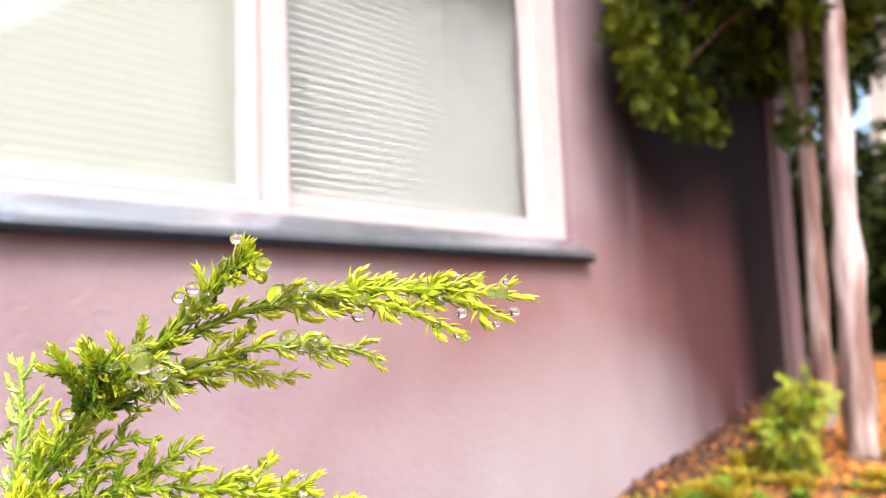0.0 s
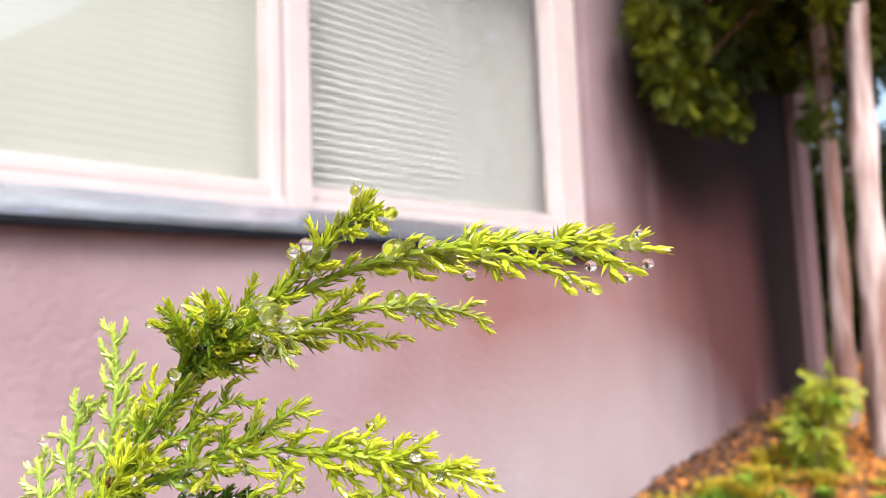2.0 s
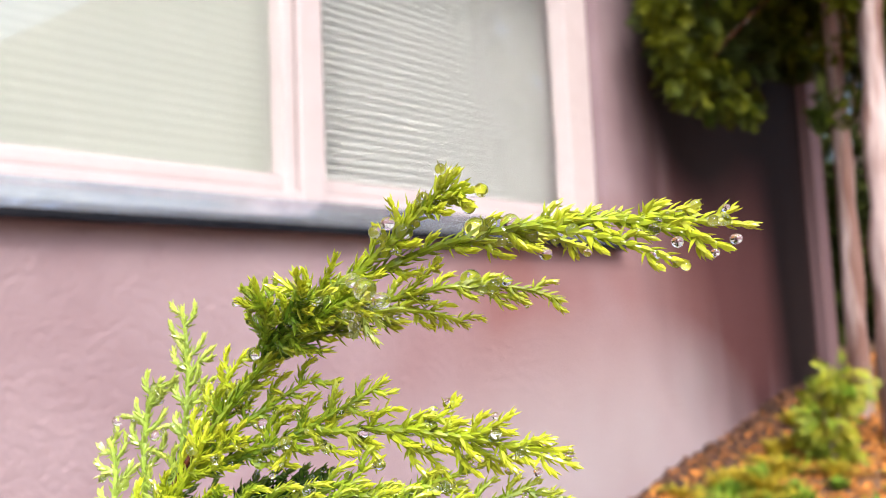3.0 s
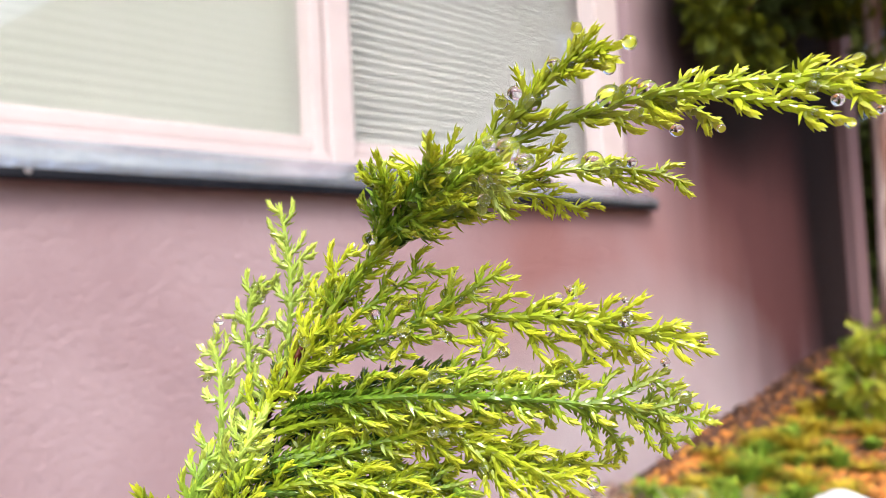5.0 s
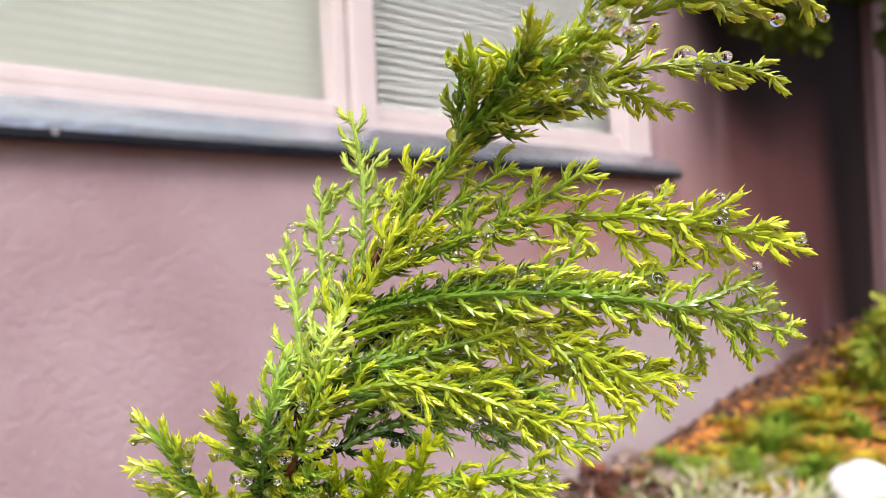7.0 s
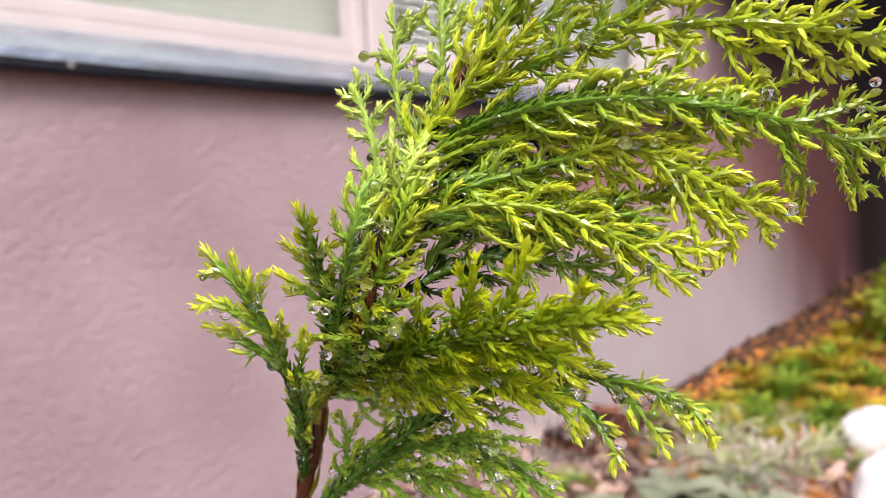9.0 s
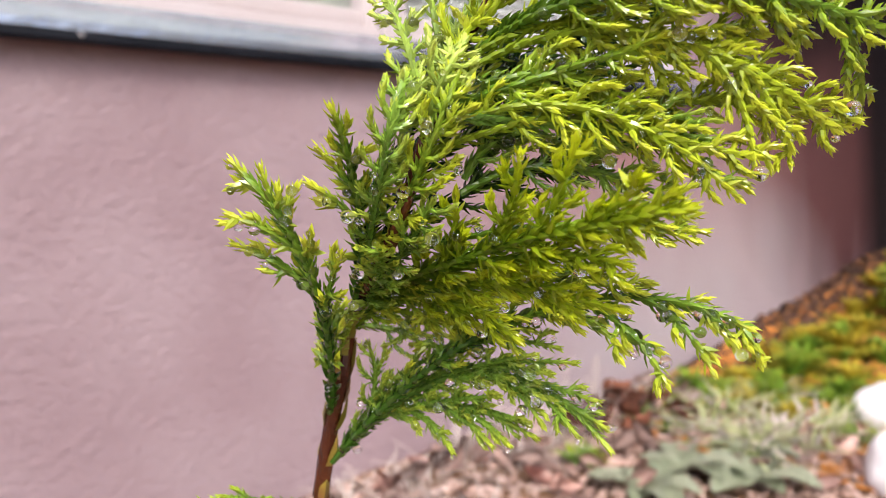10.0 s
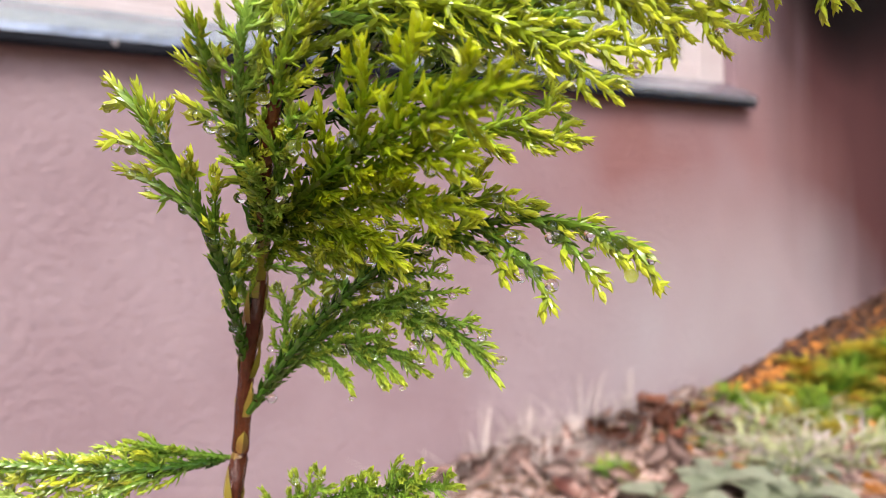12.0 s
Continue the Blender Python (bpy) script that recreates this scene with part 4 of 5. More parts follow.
fork(b, 0.50, (-0.3880, -0.6880, -0.1236))
fork(b, 0.70, (-0.3898, -0.6878, -0.1301))
fork(b, 0.60, (-0.3936, -0.6854, -0.1236))
fork(b, 0.62, (-0.3927, -0.6856, -0.1319))
fork(b, 0.40, (-0.4029, -0.6774, -0.1218))
b = branch((-0.4147, -0.6664, -0.1236), (-0.4064, -0.6739, -0.1222), (-0.3970, -0.6790, -0.1273), "g", 1.0, 1.00)
fork(b, 0.50, (-0.4009, -0.6768, -0.1253))
fork(b, 0.60, (-0.4026, -0.6727, -0.1281))
fork(b, 0.35, (-0.4083, -0.6724, -0.1197))
b = branch((-0.4145, -0.6681, -0.1259), (-0.4062, -0.6732, -0.1267), (-0.3936, -0.6850, -0.1292), "d", 1.0, 1.00)
fork(b, 0.60, (-0.3962, -0.6826, -0.1260))
fork(b, 0.75, (-0.3939, -0.6838, -0.1337))
fork(b, 0.40, (-0.4007, -0.6743, -0.1301))
fork(b, 0.50, (-0.3966, -0.6793, -0.1301))
b = branch((-0.4111, -0.6638, -0.1317), (-0.4074, -0.6662, -0.1275), (-0.3961, -0.6695, -0.1249), "d", 1.0, 1.00)
fork(b, 0.40, (-0.4010, -0.6668, -0.1245))
fork(b, 0.60, (-0.3971, -0.6661, -0.1294))
fork(b, 0.50, (-0.4046, -0.6624, -0.1244))
b = branch((-0.4110, -0.6629, -0.1332), (-0.4017, -0.6694, -0.1307), (-0.3917, -0.6778, -0.1359), "d", 1.0, 1.00)
fork(b, 0.50, (-0.3959, -0.6737, -0.1332))
fork(b, 0.70, (-0.3937, -0.6764, -0.1319))
fork(b, 0.40, (-0.4015, -0.6710, -0.1344))
b = branch((-0.4105, -0.6319, -0.1639), (-0.4202, -0.6470, -0.1431), (-0.4284, -0.6447, -0.1288), "w", 1.3, 0.30)
fork(b, 0.70, (-0.4236, -0.6503, -0.1319))
fork(b, 0.60, (-0.4285, -0.6433, -0.1346))
fork(b, 0.46, (-0.4273, -0.6412, -0.1380))
fork(b, 0.50, (-0.4216, -0.6494, -0.1369))
fork(b, 0.36, (-0.4196, -0.6522, -0.1394))
fork(b, 0.20, (-0.4110, -0.6346, -0.1512))
fork(b, 0.15, (-0.4129, -0.6330, -0.1542))
fork(b, 0.28, (-0.4123, -0.6409, -0.1466))
fork(b, 0.75, (-0.4262, -0.6473, -0.1296))
fork(b, 0.88, (-0.4285, -0.6443, -0.1317))
b = branch((-0.4112, -0.6409, -0.1473), (-0.4184, -0.6547, -0.1355), (-0.4246, -0.6603, -0.1245), "w", 1.2, 0.40)
fork(b, 0.45, (-0.4231, -0.6520, -0.1314))
fork(b, 0.60, (-0.4242, -0.6564, -0.1282))
fork(b, 0.55, (-0.4178, -0.6620, -0.1325))
fork(b, 0.75, (-0.4211, -0.6618, -0.1284))
fork(b, 0.35, (-0.4167, -0.6586, -0.1376))
fork(b, 0.30, (-0.4188, -0.6487, -0.1405))
# the front spray, a fan of yellow-green shoots
b = branch((-0.4105, -0.6440, -0.1455), (-0.4122, -0.6700, -0.1385), (-0.4090, -0.6890, -0.1350), "n", 1.2, 1.00)
fork(b, 0.45, (-0.4150, -0.6760, -0.1300))
fork(b, 0.58, (-0.4122, -0.6800, -0.1288))
fork(b, 0.72, (-0.4108, -0.6858, -0.1326))
fork(b, 0.78, (-0.4078, -0.6830, -0.1386))
fork(b, 0.86, (-0.4098, -0.6880, -0.1336))
fork(b, 0.30, (-0.4142, -0.6660, -0.1335))
b = branch((-0.4103, -0.6440, -0.1460), (-0.4108, -0.6680, -0.1400), (-0.4080, -0.6820, -0.1400), "n", 1.1, 1.00)
fork(b, 0.60, (-0.4098, -0.6795, -0.1372))
fork(b, 0.70, (-0.4086, -0.6790, -0.1412))
fork(b, 0.45, (-0.4092, -0.6720, -0.1410))
fork(b, 0.30, (-0.4125, -0.6645, -0.1368))
b = branch((-0.4100, -0.6435, -0.1465), (-0.4095, -0.6620, -0.1430), (-0.4065, -0.6800, -0.1445), "n", 1.1, 1.00)
fork(b, 0.50, (-0.4098, -0.6725, -0.1412))
fork(b, 0.65, (-0.4088, -0.6770, -0.1422))
fork(b, 0.70, (-0.4068, -0.6755, -0.1452))
fork(b, 0.35, (-0.4075, -0.6650, -0.1450))
b = branch((-0.4092, -0.6430, -0.1468), (-0.4075, -0.6550, -0.1458), (-0.4040, -0.6640, -0.1500), "n", 1.0, 1.00)
fork(b, 0.45, (-0.4052, -0.6590, -0.1488))
fork(b, 0.60, (-0.4062, -0.6640, -0.1470))
fork(b, 0.30, (-0.4085, -0.6560, -0.1440))
b = branch((-0.4085, -0.6400, -0.1480), (-0.4055, -0.6470, -0.1487), (-0.4025, -0.6535, -0.1510), "g", 1.0, 1.00)
fork(b, 0.50, (-0.4050, -0.6535, -0.1490))
fork(b, 0.60, (-0.4038, -0.6490, -0.1512))
b = branch((-0.4085, -0.6400, -0.1480), (-0.4025, -0.6600, -0.1435), (-0.3945, -0.6740, -0.1448), "g", 1.0, 0.80)
fork(b, 0.60, (-0.4000, -0.6735, -0.1408))
fork(b, 0.70, (-0.3972, -0.6740, -0.1425))
fork(b, 0.55, (-0.3990, -0.6660, -0.1460))
b = branch((-0.4125, -0.6500, -0.1410), (-0.4060, -0.6680, -0.1370), (-0.3935, -0.6810, -0.1380), "g", 1.0, 0.80)
fork(b, 0.65, (-0.3975, -0.6815, -0.1350))
fork(b, 0.60, (-0.4000, -0.6765, -0.1390))
fork(b, 0.80, (-0.3960, -0.6815, -0.1388))
fork(b, 0.40, (-0.4085, -0.6700, -0.1340))
b = branch((-0.4089, -0.6384, -0.1490), (-0.4066, -0.6529, -0.1461), (-0.4029, -0.6627, -0.1498), "g", 1.0, 1.00)
fork(b, 0.50, (-0.4026, -0.6520, -0.1511))
fork(b, 0.70, (-0.4024, -0.6584, -0.1476))
fork(b, 0.40, (-0.4059, -0.6466, -0.1497))
b = branch((-0.4086, -0.6366, -0.1506), (-0.4046, -0.6402, -0.1515), (-0.4025, -0.6458, -0.1521), "d", 1.0, 1.00)
fork(b, 0.50, (-0.4059, -0.6466, -0.1489))
fork(b, 0.60, (-0.4059, -0.6393, -0.1537))
b = branch((-0.4073, -0.6333, -0.1682), (-0.4069, -0.6382, -0.1597), (-0.4075, -0.6378, -0.1532), "d", 1.0, 1.00)
fork(b, 0.40, (-0.4040, -0.6418, -0.1574))
fork(b, 0.60, (-0.4054, -0.6399, -0.1544))
b = branch((-0.4262, -0.6248, -0.1854), (-0.4372, -0.6175, -0.1806), (-0.4477, -0.6139, -0.1765), "p", 1.0, 1.00)
fork(b, 0.50, (-0.4414, -0.6151, -0.1771))
fork(b, 0.60, (-0.4428, -0.6144, -0.1800))
fork(b, 0.40, (-0.4363, -0.6193, -0.1818))
b = branch((-0.4118, -0.6294, -0.1890), (-0.4032, -0.6447, -0.1810), (-0.4036, -0.6725, -0.1714), "d", 1.0, 1.00)
fork(b, 0.25, (-0.4071, -0.6397, -0.1780))
fork(b, 0.30, (-0.4050, -0.6439, -0.1774))
fork(b, 0.15, (-0.4097, -0.6338, -0.1814))
fork(b, 0.50, (-0.4043, -0.6562, -0.1753))
fork(b, 0.70, (-0.4040, -0.6659, -0.1722))
fork(b, 0.50, (-0.4011, -0.6494, -0.1815))
fork(b, 0.70, (-0.4046, -0.6646, -0.1750))
b = branch((-0.4160, -0.6645, -0.1251), (-0.4044, -0.6777, -0.1208), (-0.3922, -0.6873, -0.1177), "g", 1.0, 1.00)
fork(b, 0.50, (-0.4022, -0.6824, -0.1193))
fork(b, 0.60, (-0.3956, -0.6847, -0.1207))
fork(b, 0.75, (-0.3939, -0.6860, -0.1192))
fork(b, 0.40, (-0.4085, -0.6728, -0.1214))
b = branch((-0.4166, -0.6633, -0.1283), (-0.4065, -0.6752, -0.1253), (-0.3931, -0.6843, -0.1348), "y", 1.0, 1.00)
fork(b, 0.50, (-0.3960, -0.6794, -0.1259))
fork(b, 0.60, (-0.3951, -0.6806, -0.1322))
fork(b, 0.70, (-0.3920, -0.6866, -0.1308))
fork(b, 0.40, (-0.4078, -0.6749, -0.1285))
b = branch((-0.4164, -0.6629, -0.1294), (-0.3995, -0.6785, -0.1249), (-0.3758, -0.6874, -0.1278), "y", 1.0, 1.00)
fork(b, 0.60, (-0.3896, -0.6865, -0.1226))
fork(b, 0.70, (-0.3865, -0.6915, -0.1258))
fork(b, 0.75, (-0.3890, -0.6873, -0.1314))
fork(b, 0.50, (-0.3961, -0.6794, -0.1287))
fork(b, 0.85, (-0.3849, -0.6898, -0.1244))
b = branch((-0.4129, -0.6654, -0.1196), (-0.4107, -0.6644, -0.1167), (-0.4086, -0.6670, -0.1132), "y", 1.0, 1.00)
fork(b, 0.50, (-0.4106, -0.6627, -0.1142))
fork(b, 0.60, (-0.4090, -0.6672, -0.1161))
b = branch((-0.4092, -0.6651, -0.1162), (-0.4083, -0.6688, -0.1116), (-0.4070, -0.6697, -0.1076), "y", 1.0, 1.00)
fork(b, 0.50, (-0.4067, -0.6721, -0.1105))
fork(b, 0.60, (-0.4088, -0.6687, -0.1084))
b = branch((-0.4068, -0.6679, -0.1104), (-0.4045, -0.6695, -0.1060), (-0.4039, -0.6706, -0.1027), "y", 1.0, 1.00)
fork(b, 0.50, (-0.4028, -0.6726, -0.1055))
fork(b, 0.60, (-0.4036, -0.6674, -0.1032))
b = branch((-0.4083, -0.6663, -0.1143), (-0.4064, -0.6706, -0.1105), (-0.4051, -0.6749, -0.1069), "y", 1.0, 1.00)
fork(b, 0.50, (-0.4048, -0.6749, -0.1094))
fork(b, 0.60, (-0.4058, -0.6711, -0.1073))
b = branch((-0.4161, -0.6663, -0.1234), (-0.4145, -0.6662, -0.1206), (-0.4124, -0.6634, -0.1172), "p", 1.0, 1.00)
fork(b, 0.50, (-0.4123, -0.6674, -0.1195))
fork(b, 0.60, (-0.4144, -0.6637, -0.1189))
b = branch((-0.4168, -0.6655, -0.1264), (-0.4165, -0.6670, -0.1226), (-0.4138, -0.6674, -0.1193), "p", 1.0, 1.00)
fork(b, 0.50, (-0.4138, -0.6684, -0.1223))
fork(b, 0.60, (-0.4165, -0.6672, -0.1214))
b = branch((-0.4128, -0.6460, -0.1440), (-0.4206, -0.6625, -0.1306), (-0.4167, -0.6619, -0.1207), "d", 1.0, 1.00)
fork(b, 0.40, (-0.4179, -0.6637, -0.1278))
fork(b, 0.55, (-0.4208, -0.6618, -0.1265))
fork(b, 0.65, (-0.4160, -0.6644, -0.1227))
fork(b, 0.75, (-0.4183, -0.6627, -0.1226))
fork(b, 0.30, (-0.4212, -0.6572, -0.1350))
b = branch((-0.4129, -0.6477, -0.1424), (-0.4172, -0.6646, -0.1302), (-0.4138, -0.6670, -0.1205), "g", 1.0, 1.00)
fork(b, 0.50, (-0.4174, -0.6661, -0.1262))
fork(b, 0.60, (-0.4158, -0.6710, -0.1252))
fork(b, 0.40, (-0.4144, -0.6667, -0.1304))
fork(b, 0.75, (-0.4162, -0.6657, -0.1216))
fork(b, 0.25, (-0.4163, -0.6629, -0.1357))
b = branch((-0.4107, -0.6414, -0.1473), (-0.4144, -0.6565, -0.1397), (-0.4160, -0.6646, -0.1338), "d", 1.0, 1.00)
fork(b, 0.50, (-0.4187, -0.6622, -0.1349))
fork(b, 0.60, (-0.4156, -0.6638, -0.1375))
fork(b, 0.30, (-0.4157, -0.6524, -0.1400))
b = branch((-0.4089, -0.6364, -0.1506), (-0.4132, -0.6490, -0.1438), (-0.4185, -0.6585, -0.1387), "d", 1.0, 1.00)
fork(b, 0.50, (-0.4129, -0.6534, -0.1414))
fork(b, 0.60, (-0.4162, -0.6504, -0.1412))
fork(b, 0.30, (-0.4130, -0.6426, -0.1472))
b = branch((-0.4089, -0.6364, -0.1513), (-0.4095, -0.6465, -0.1460), (-0.4099, -0.6555, -0.1428), "g", 1.0, 1.00)
fork(b, 0.50, (-0.4120, -0.6544, -0.1421))
fork(b, 0.60, (-0.4076, -0.6519, -0.1467))
fork(b, 0.30, (-0.4083, -0.6453, -0.1488))
b = branch((-0.4097, -0.6356, -0.1574), (-0.4117, -0.6353, -0.1526), (-0.4157, -0.6448, -0.1457), "d", 1.0, 1.00)
fork(b, 0.50, (-0.4118, -0.6411, -0.1480))
fork(b, 0.60, (-0.4161, -0.6436, -0.1470))
b = branch((-0.4146, -0.6632, -0.1268), (-0.4093, -0.6665, -0.1228), (-0.4023, -0.6707, -0.1212), "g", 1.0, 1.00)
fork(b, 0.50, (-0.4053, -0.6667, -0.1197))
fork(b, 0.60, (-0.4053, -0.6710, -0.1243))
fork(b, 0.40, (-0.4113, -0.6668, -0.1258))
b = branch((-0.4097, -0.6304, -0.1715), (-0.4001, -0.6607, -0.1480), (-0.3877, -0.6823, -0.1487), "w", 1.2, 0.30)
fork(b, 0.62, (-0.3950, -0.6771, -0.1544))
fork(b, 0.56, (-0.3968, -0.6731, -0.1512))
fork(b, 0.76, (-0.3917, -0.6805, -0.1531))
fork(b, 0.88, (-0.3891, -0.6817, -0.1510))
fork(b, 0.97, (-0.3860, -0.6826, -0.1528))
fork(b, 0.45, (-0.4012, -0.6691, -0.1458))
fork(b, 0.50, (-0.4004, -0.6716, -0.1457))
fork(b, 0.40, (-0.4006, -0.6561, -0.1474))
fork(b, 0.35, (-0.4026, -0.6520, -0.1488))
fork(b, 0.30, (-0.4029, -0.6419, -0.1537))
b = branch((-0.4096, -0.6305, -0.1715), (-0.4008, -0.6515, -0.1564), (-0.3972, -0.6710, -0.1625), "d", 1.1, 0.35)
fork(b, 0.60, (-0.3979, -0.6701, -0.1570))
fork(b, 0.66, (-0.3993, -0.6681, -0.1611))
fork(b, 0.52, (-0.4003, -0.6636, -0.1573))
fork(b, 0.56, (-0.4008, -0.6642, -0.1604))
fork(b, 0.70, (-0.3973, -0.6708, -0.1601))
fork(b, 0.42, (-0.4018, -0.6561, -0.1568))
fork(b, 0.36, (-0.4017, -0.6501, -0.1593))
fork(b, 0.45, (-0.4018, -0.6604, -0.1554))
b = branch((-0.4095, -0.6306, -0.1713), (-0.4031, -0.6437, -0.1616), (-0.4007, -0.6632, -0.1623), "d", 1.0, 0.40)
fork(b, 0.45, (-0.4026, -0.6590, -0.1576))
fork(b, 0.50, (-0.4013, -0.6520, -0.1595))
fork(b, 0.55, (-0.4026, -0.6573, -0.1642))
fork(b, 0.65, (-0.4020, -0.6597, -0.1636))
fork(b, 0.40, (-0.4045, -0.6520, -0.1659))
fork(b, 0.30, (-0.4016, -0.6484, -0.1577))
fork(b, 0.35, (-0.4042, -0.6446, -0.1646))
fork(b, 0.70, (-0.4012, -0.6624, -0.1604))
b = branch((-0.4090, -0.6311, -0.1702), (-0.4026, -0.6453, -0.1580), (-0.3991, -0.6681, -0.1527), "d", 1.0, 0.40)
fork(b, 0.50, (-0.4013, -0.6535, -0.1527))
fork(b, 0.60, (-0.4011, -0.6635, -0.1521))
fork(b, 0.70, (-0.3997, -0.6647, -0.1545))
fork(b, 0.40, (-0.4017, -0.6468, -0.1535))
b = branch((-0.4090, -0.6311, -0.1702), (-0.4024, -0.6452, -0.1550), (-0.3994, -0.6658, -0.1513), "d", 1.0, 0.40)
fork(b, 0.50, (-0.4017, -0.6529, -0.1509))
fork(b, 0.60, (-0.4001, -0.6606, -0.1506))
fork(b, 0.40, (-0.4033, -0.6439, -0.1535))
b = branch((-0.4095, -0.6306, -0.1713), (-0.4059, -0.6390, -0.1614), (-0.4028, -0.6429, -0.1582), "d", 1.0, 0.50)
fork(b, 0.40, (-0.4079, -0.6364, -0.1614))
fork(b, 0.50, (-0.4057, -0.6404, -0.1581))
fork(b, 0.60, (-0.4036, -0.6425, -0.1612))
b = branch((-0.4109, -0.6246, -0.1792), (-0.4182, -0.6262, -0.1763), (-0.4253, -0.6277, -0.1729), "d", 1.0, 0.30)
fork(b, 0.60, (-0.4276, -0.6240, -0.1746))
fork(b, 0.50, (-0.4314, -0.6199, -0.1758))
fork(b, 0.35, (-0.4247, -0.6265, -0.1758))
b = branch((-0.4116, -0.6245, -0.1794), (-0.4262, -0.6264, -0.1768), (-0.4425, -0.6153, -0.1749), "w", 1.0, 0.50)
fork(b, 0.50, (-0.4361, -0.6187, -0.1757))
fork(b, 0.60, (-0.4391, -0.6165, -0.1754))
fork(b, 0.60, (-0.4384, -0.6173, -0.1784))
fork(b, 0.40, (-0.4316, -0.6225, -0.1750))
fork(b, 0.35, (-0.4341, -0.6201, -0.1777))
fork(b, 0.70, (-0.4411, -0.6154, -0.1770))
fork(b, 0.45, (-0.4364, -0.6186, -0.1806))
fork(b, 0.30, (-0.4298, -0.6239, -0.1752))
fork(b, 0.28, (-0.4288, -0.6246, -0.1792))
b = branch((-0.4133, -0.6244, -0.1793), (-0.4232, -0.6266, -0.1791), (-0.4314, -0.6224, -0.1831), "d", 1.0, 0.50)
fork(b, 0.40, (-0.4279, -0.6241, -0.1796))
fork(b, 0.50, (-0.4316, -0.6210, -0.1804))
fork(b, 0.60, (-0.4341, -0.6191, -0.1827))
fork(b, 0.30, (-0.4261, -0.6259, -0.1773))
fork(b, 0.70, (-0.4282, -0.6242, -0.1826))
fork(b, 0.45, (-0.4291, -0.6233, -0.1779))
# added inner branches, painted dark for the shade in gaps between sprays
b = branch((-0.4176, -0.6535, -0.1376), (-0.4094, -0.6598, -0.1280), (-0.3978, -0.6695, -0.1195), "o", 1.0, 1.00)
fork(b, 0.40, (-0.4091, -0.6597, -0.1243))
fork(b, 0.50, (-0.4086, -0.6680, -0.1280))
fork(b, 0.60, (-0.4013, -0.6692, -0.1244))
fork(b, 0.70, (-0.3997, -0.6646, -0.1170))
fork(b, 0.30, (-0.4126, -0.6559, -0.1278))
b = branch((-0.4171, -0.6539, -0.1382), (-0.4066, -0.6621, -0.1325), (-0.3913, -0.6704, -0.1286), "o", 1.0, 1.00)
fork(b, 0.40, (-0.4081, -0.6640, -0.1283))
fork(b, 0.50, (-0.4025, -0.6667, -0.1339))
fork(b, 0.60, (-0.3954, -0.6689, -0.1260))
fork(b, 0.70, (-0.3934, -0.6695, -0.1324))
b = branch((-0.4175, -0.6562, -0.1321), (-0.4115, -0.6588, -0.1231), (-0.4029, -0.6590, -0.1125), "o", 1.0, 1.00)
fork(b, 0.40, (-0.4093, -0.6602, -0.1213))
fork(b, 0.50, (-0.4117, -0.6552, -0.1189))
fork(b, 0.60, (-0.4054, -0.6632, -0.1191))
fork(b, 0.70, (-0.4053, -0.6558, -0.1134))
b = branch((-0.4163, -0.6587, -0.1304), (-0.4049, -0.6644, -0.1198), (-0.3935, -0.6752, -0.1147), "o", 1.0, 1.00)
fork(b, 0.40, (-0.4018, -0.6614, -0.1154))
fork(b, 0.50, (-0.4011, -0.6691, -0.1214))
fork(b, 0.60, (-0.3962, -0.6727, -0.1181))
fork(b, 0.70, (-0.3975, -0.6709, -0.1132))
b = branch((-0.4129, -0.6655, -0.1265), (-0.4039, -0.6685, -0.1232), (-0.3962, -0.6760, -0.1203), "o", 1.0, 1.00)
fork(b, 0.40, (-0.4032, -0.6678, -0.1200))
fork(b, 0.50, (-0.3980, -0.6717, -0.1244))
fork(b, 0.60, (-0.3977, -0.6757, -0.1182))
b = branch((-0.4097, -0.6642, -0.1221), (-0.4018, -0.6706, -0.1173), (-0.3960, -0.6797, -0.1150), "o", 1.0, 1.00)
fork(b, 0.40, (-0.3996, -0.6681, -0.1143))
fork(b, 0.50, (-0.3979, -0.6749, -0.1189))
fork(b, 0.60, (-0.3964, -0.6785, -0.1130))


# the stem: rooted in the soil, red-brown below, leaning towards the light above
STEM = [Vector(p) for p in (
    (-0.4190, -0.6240, ground_z(-0.419, -0.624) - 0.02), (-0.4160, -0.6255, -0.30), (-0.4125, -0.6270, -0.2100),
    (-0.4118, -0.6281, -0.1853), (-0.4099, -0.6268, -0.1777), (-0.4100, -0.6312, -0.1659), (-0.4099, -0.6347, -0.1582),
    (-0.4090, -0.6357, -0.1521), (-0.4105, -0.6409, -0.1472), (-0.4160, -0.6570, -0.1380), (-0.4166, -0.6625, -0.1309),
    (-0.4162, -0.6644, -0.1268), (-0.4125, -0.6643, -0.1194), (-0.4098, -0.6629, -0.1177), (-0.4069, -0.6680, -0.1091),
    (-0.4019, -0.6712, -0.1025), (-0.4018, -0.6745, -0.1008))]
bm = bmesh.new()
fine = []
for k in range(len(STEM) - 1):
    p0, p1, p2, p3 = STEM[max(k - 1, 0)], STEM[k], STEM[k + 1], STEM[min(k + 2, len(STEM) - 1)]
    for s in range(6):
        u = s / 6
        fine.append(0.5 * (2 * p1 + (p2 - p0) * u + (2 * p0 - 5 * p1 + 4 * p2 - p3) * u * u + (3 * p1 - p0 - 3 * p2 + p3) * u ** 3))
fine.append(STEM[-1])
tube(bm, fine, [0.00038 + 0.00088 * max(0.0, min(1.0, (-0.105 - p.z) / 0.07)) + 0.00006 * math.sin(k * 1.9) for k, p in enumerate(fine)], 10, 0.12)
part("stem", bm, M_STEM, cypress, "red-brown woody stem", True)
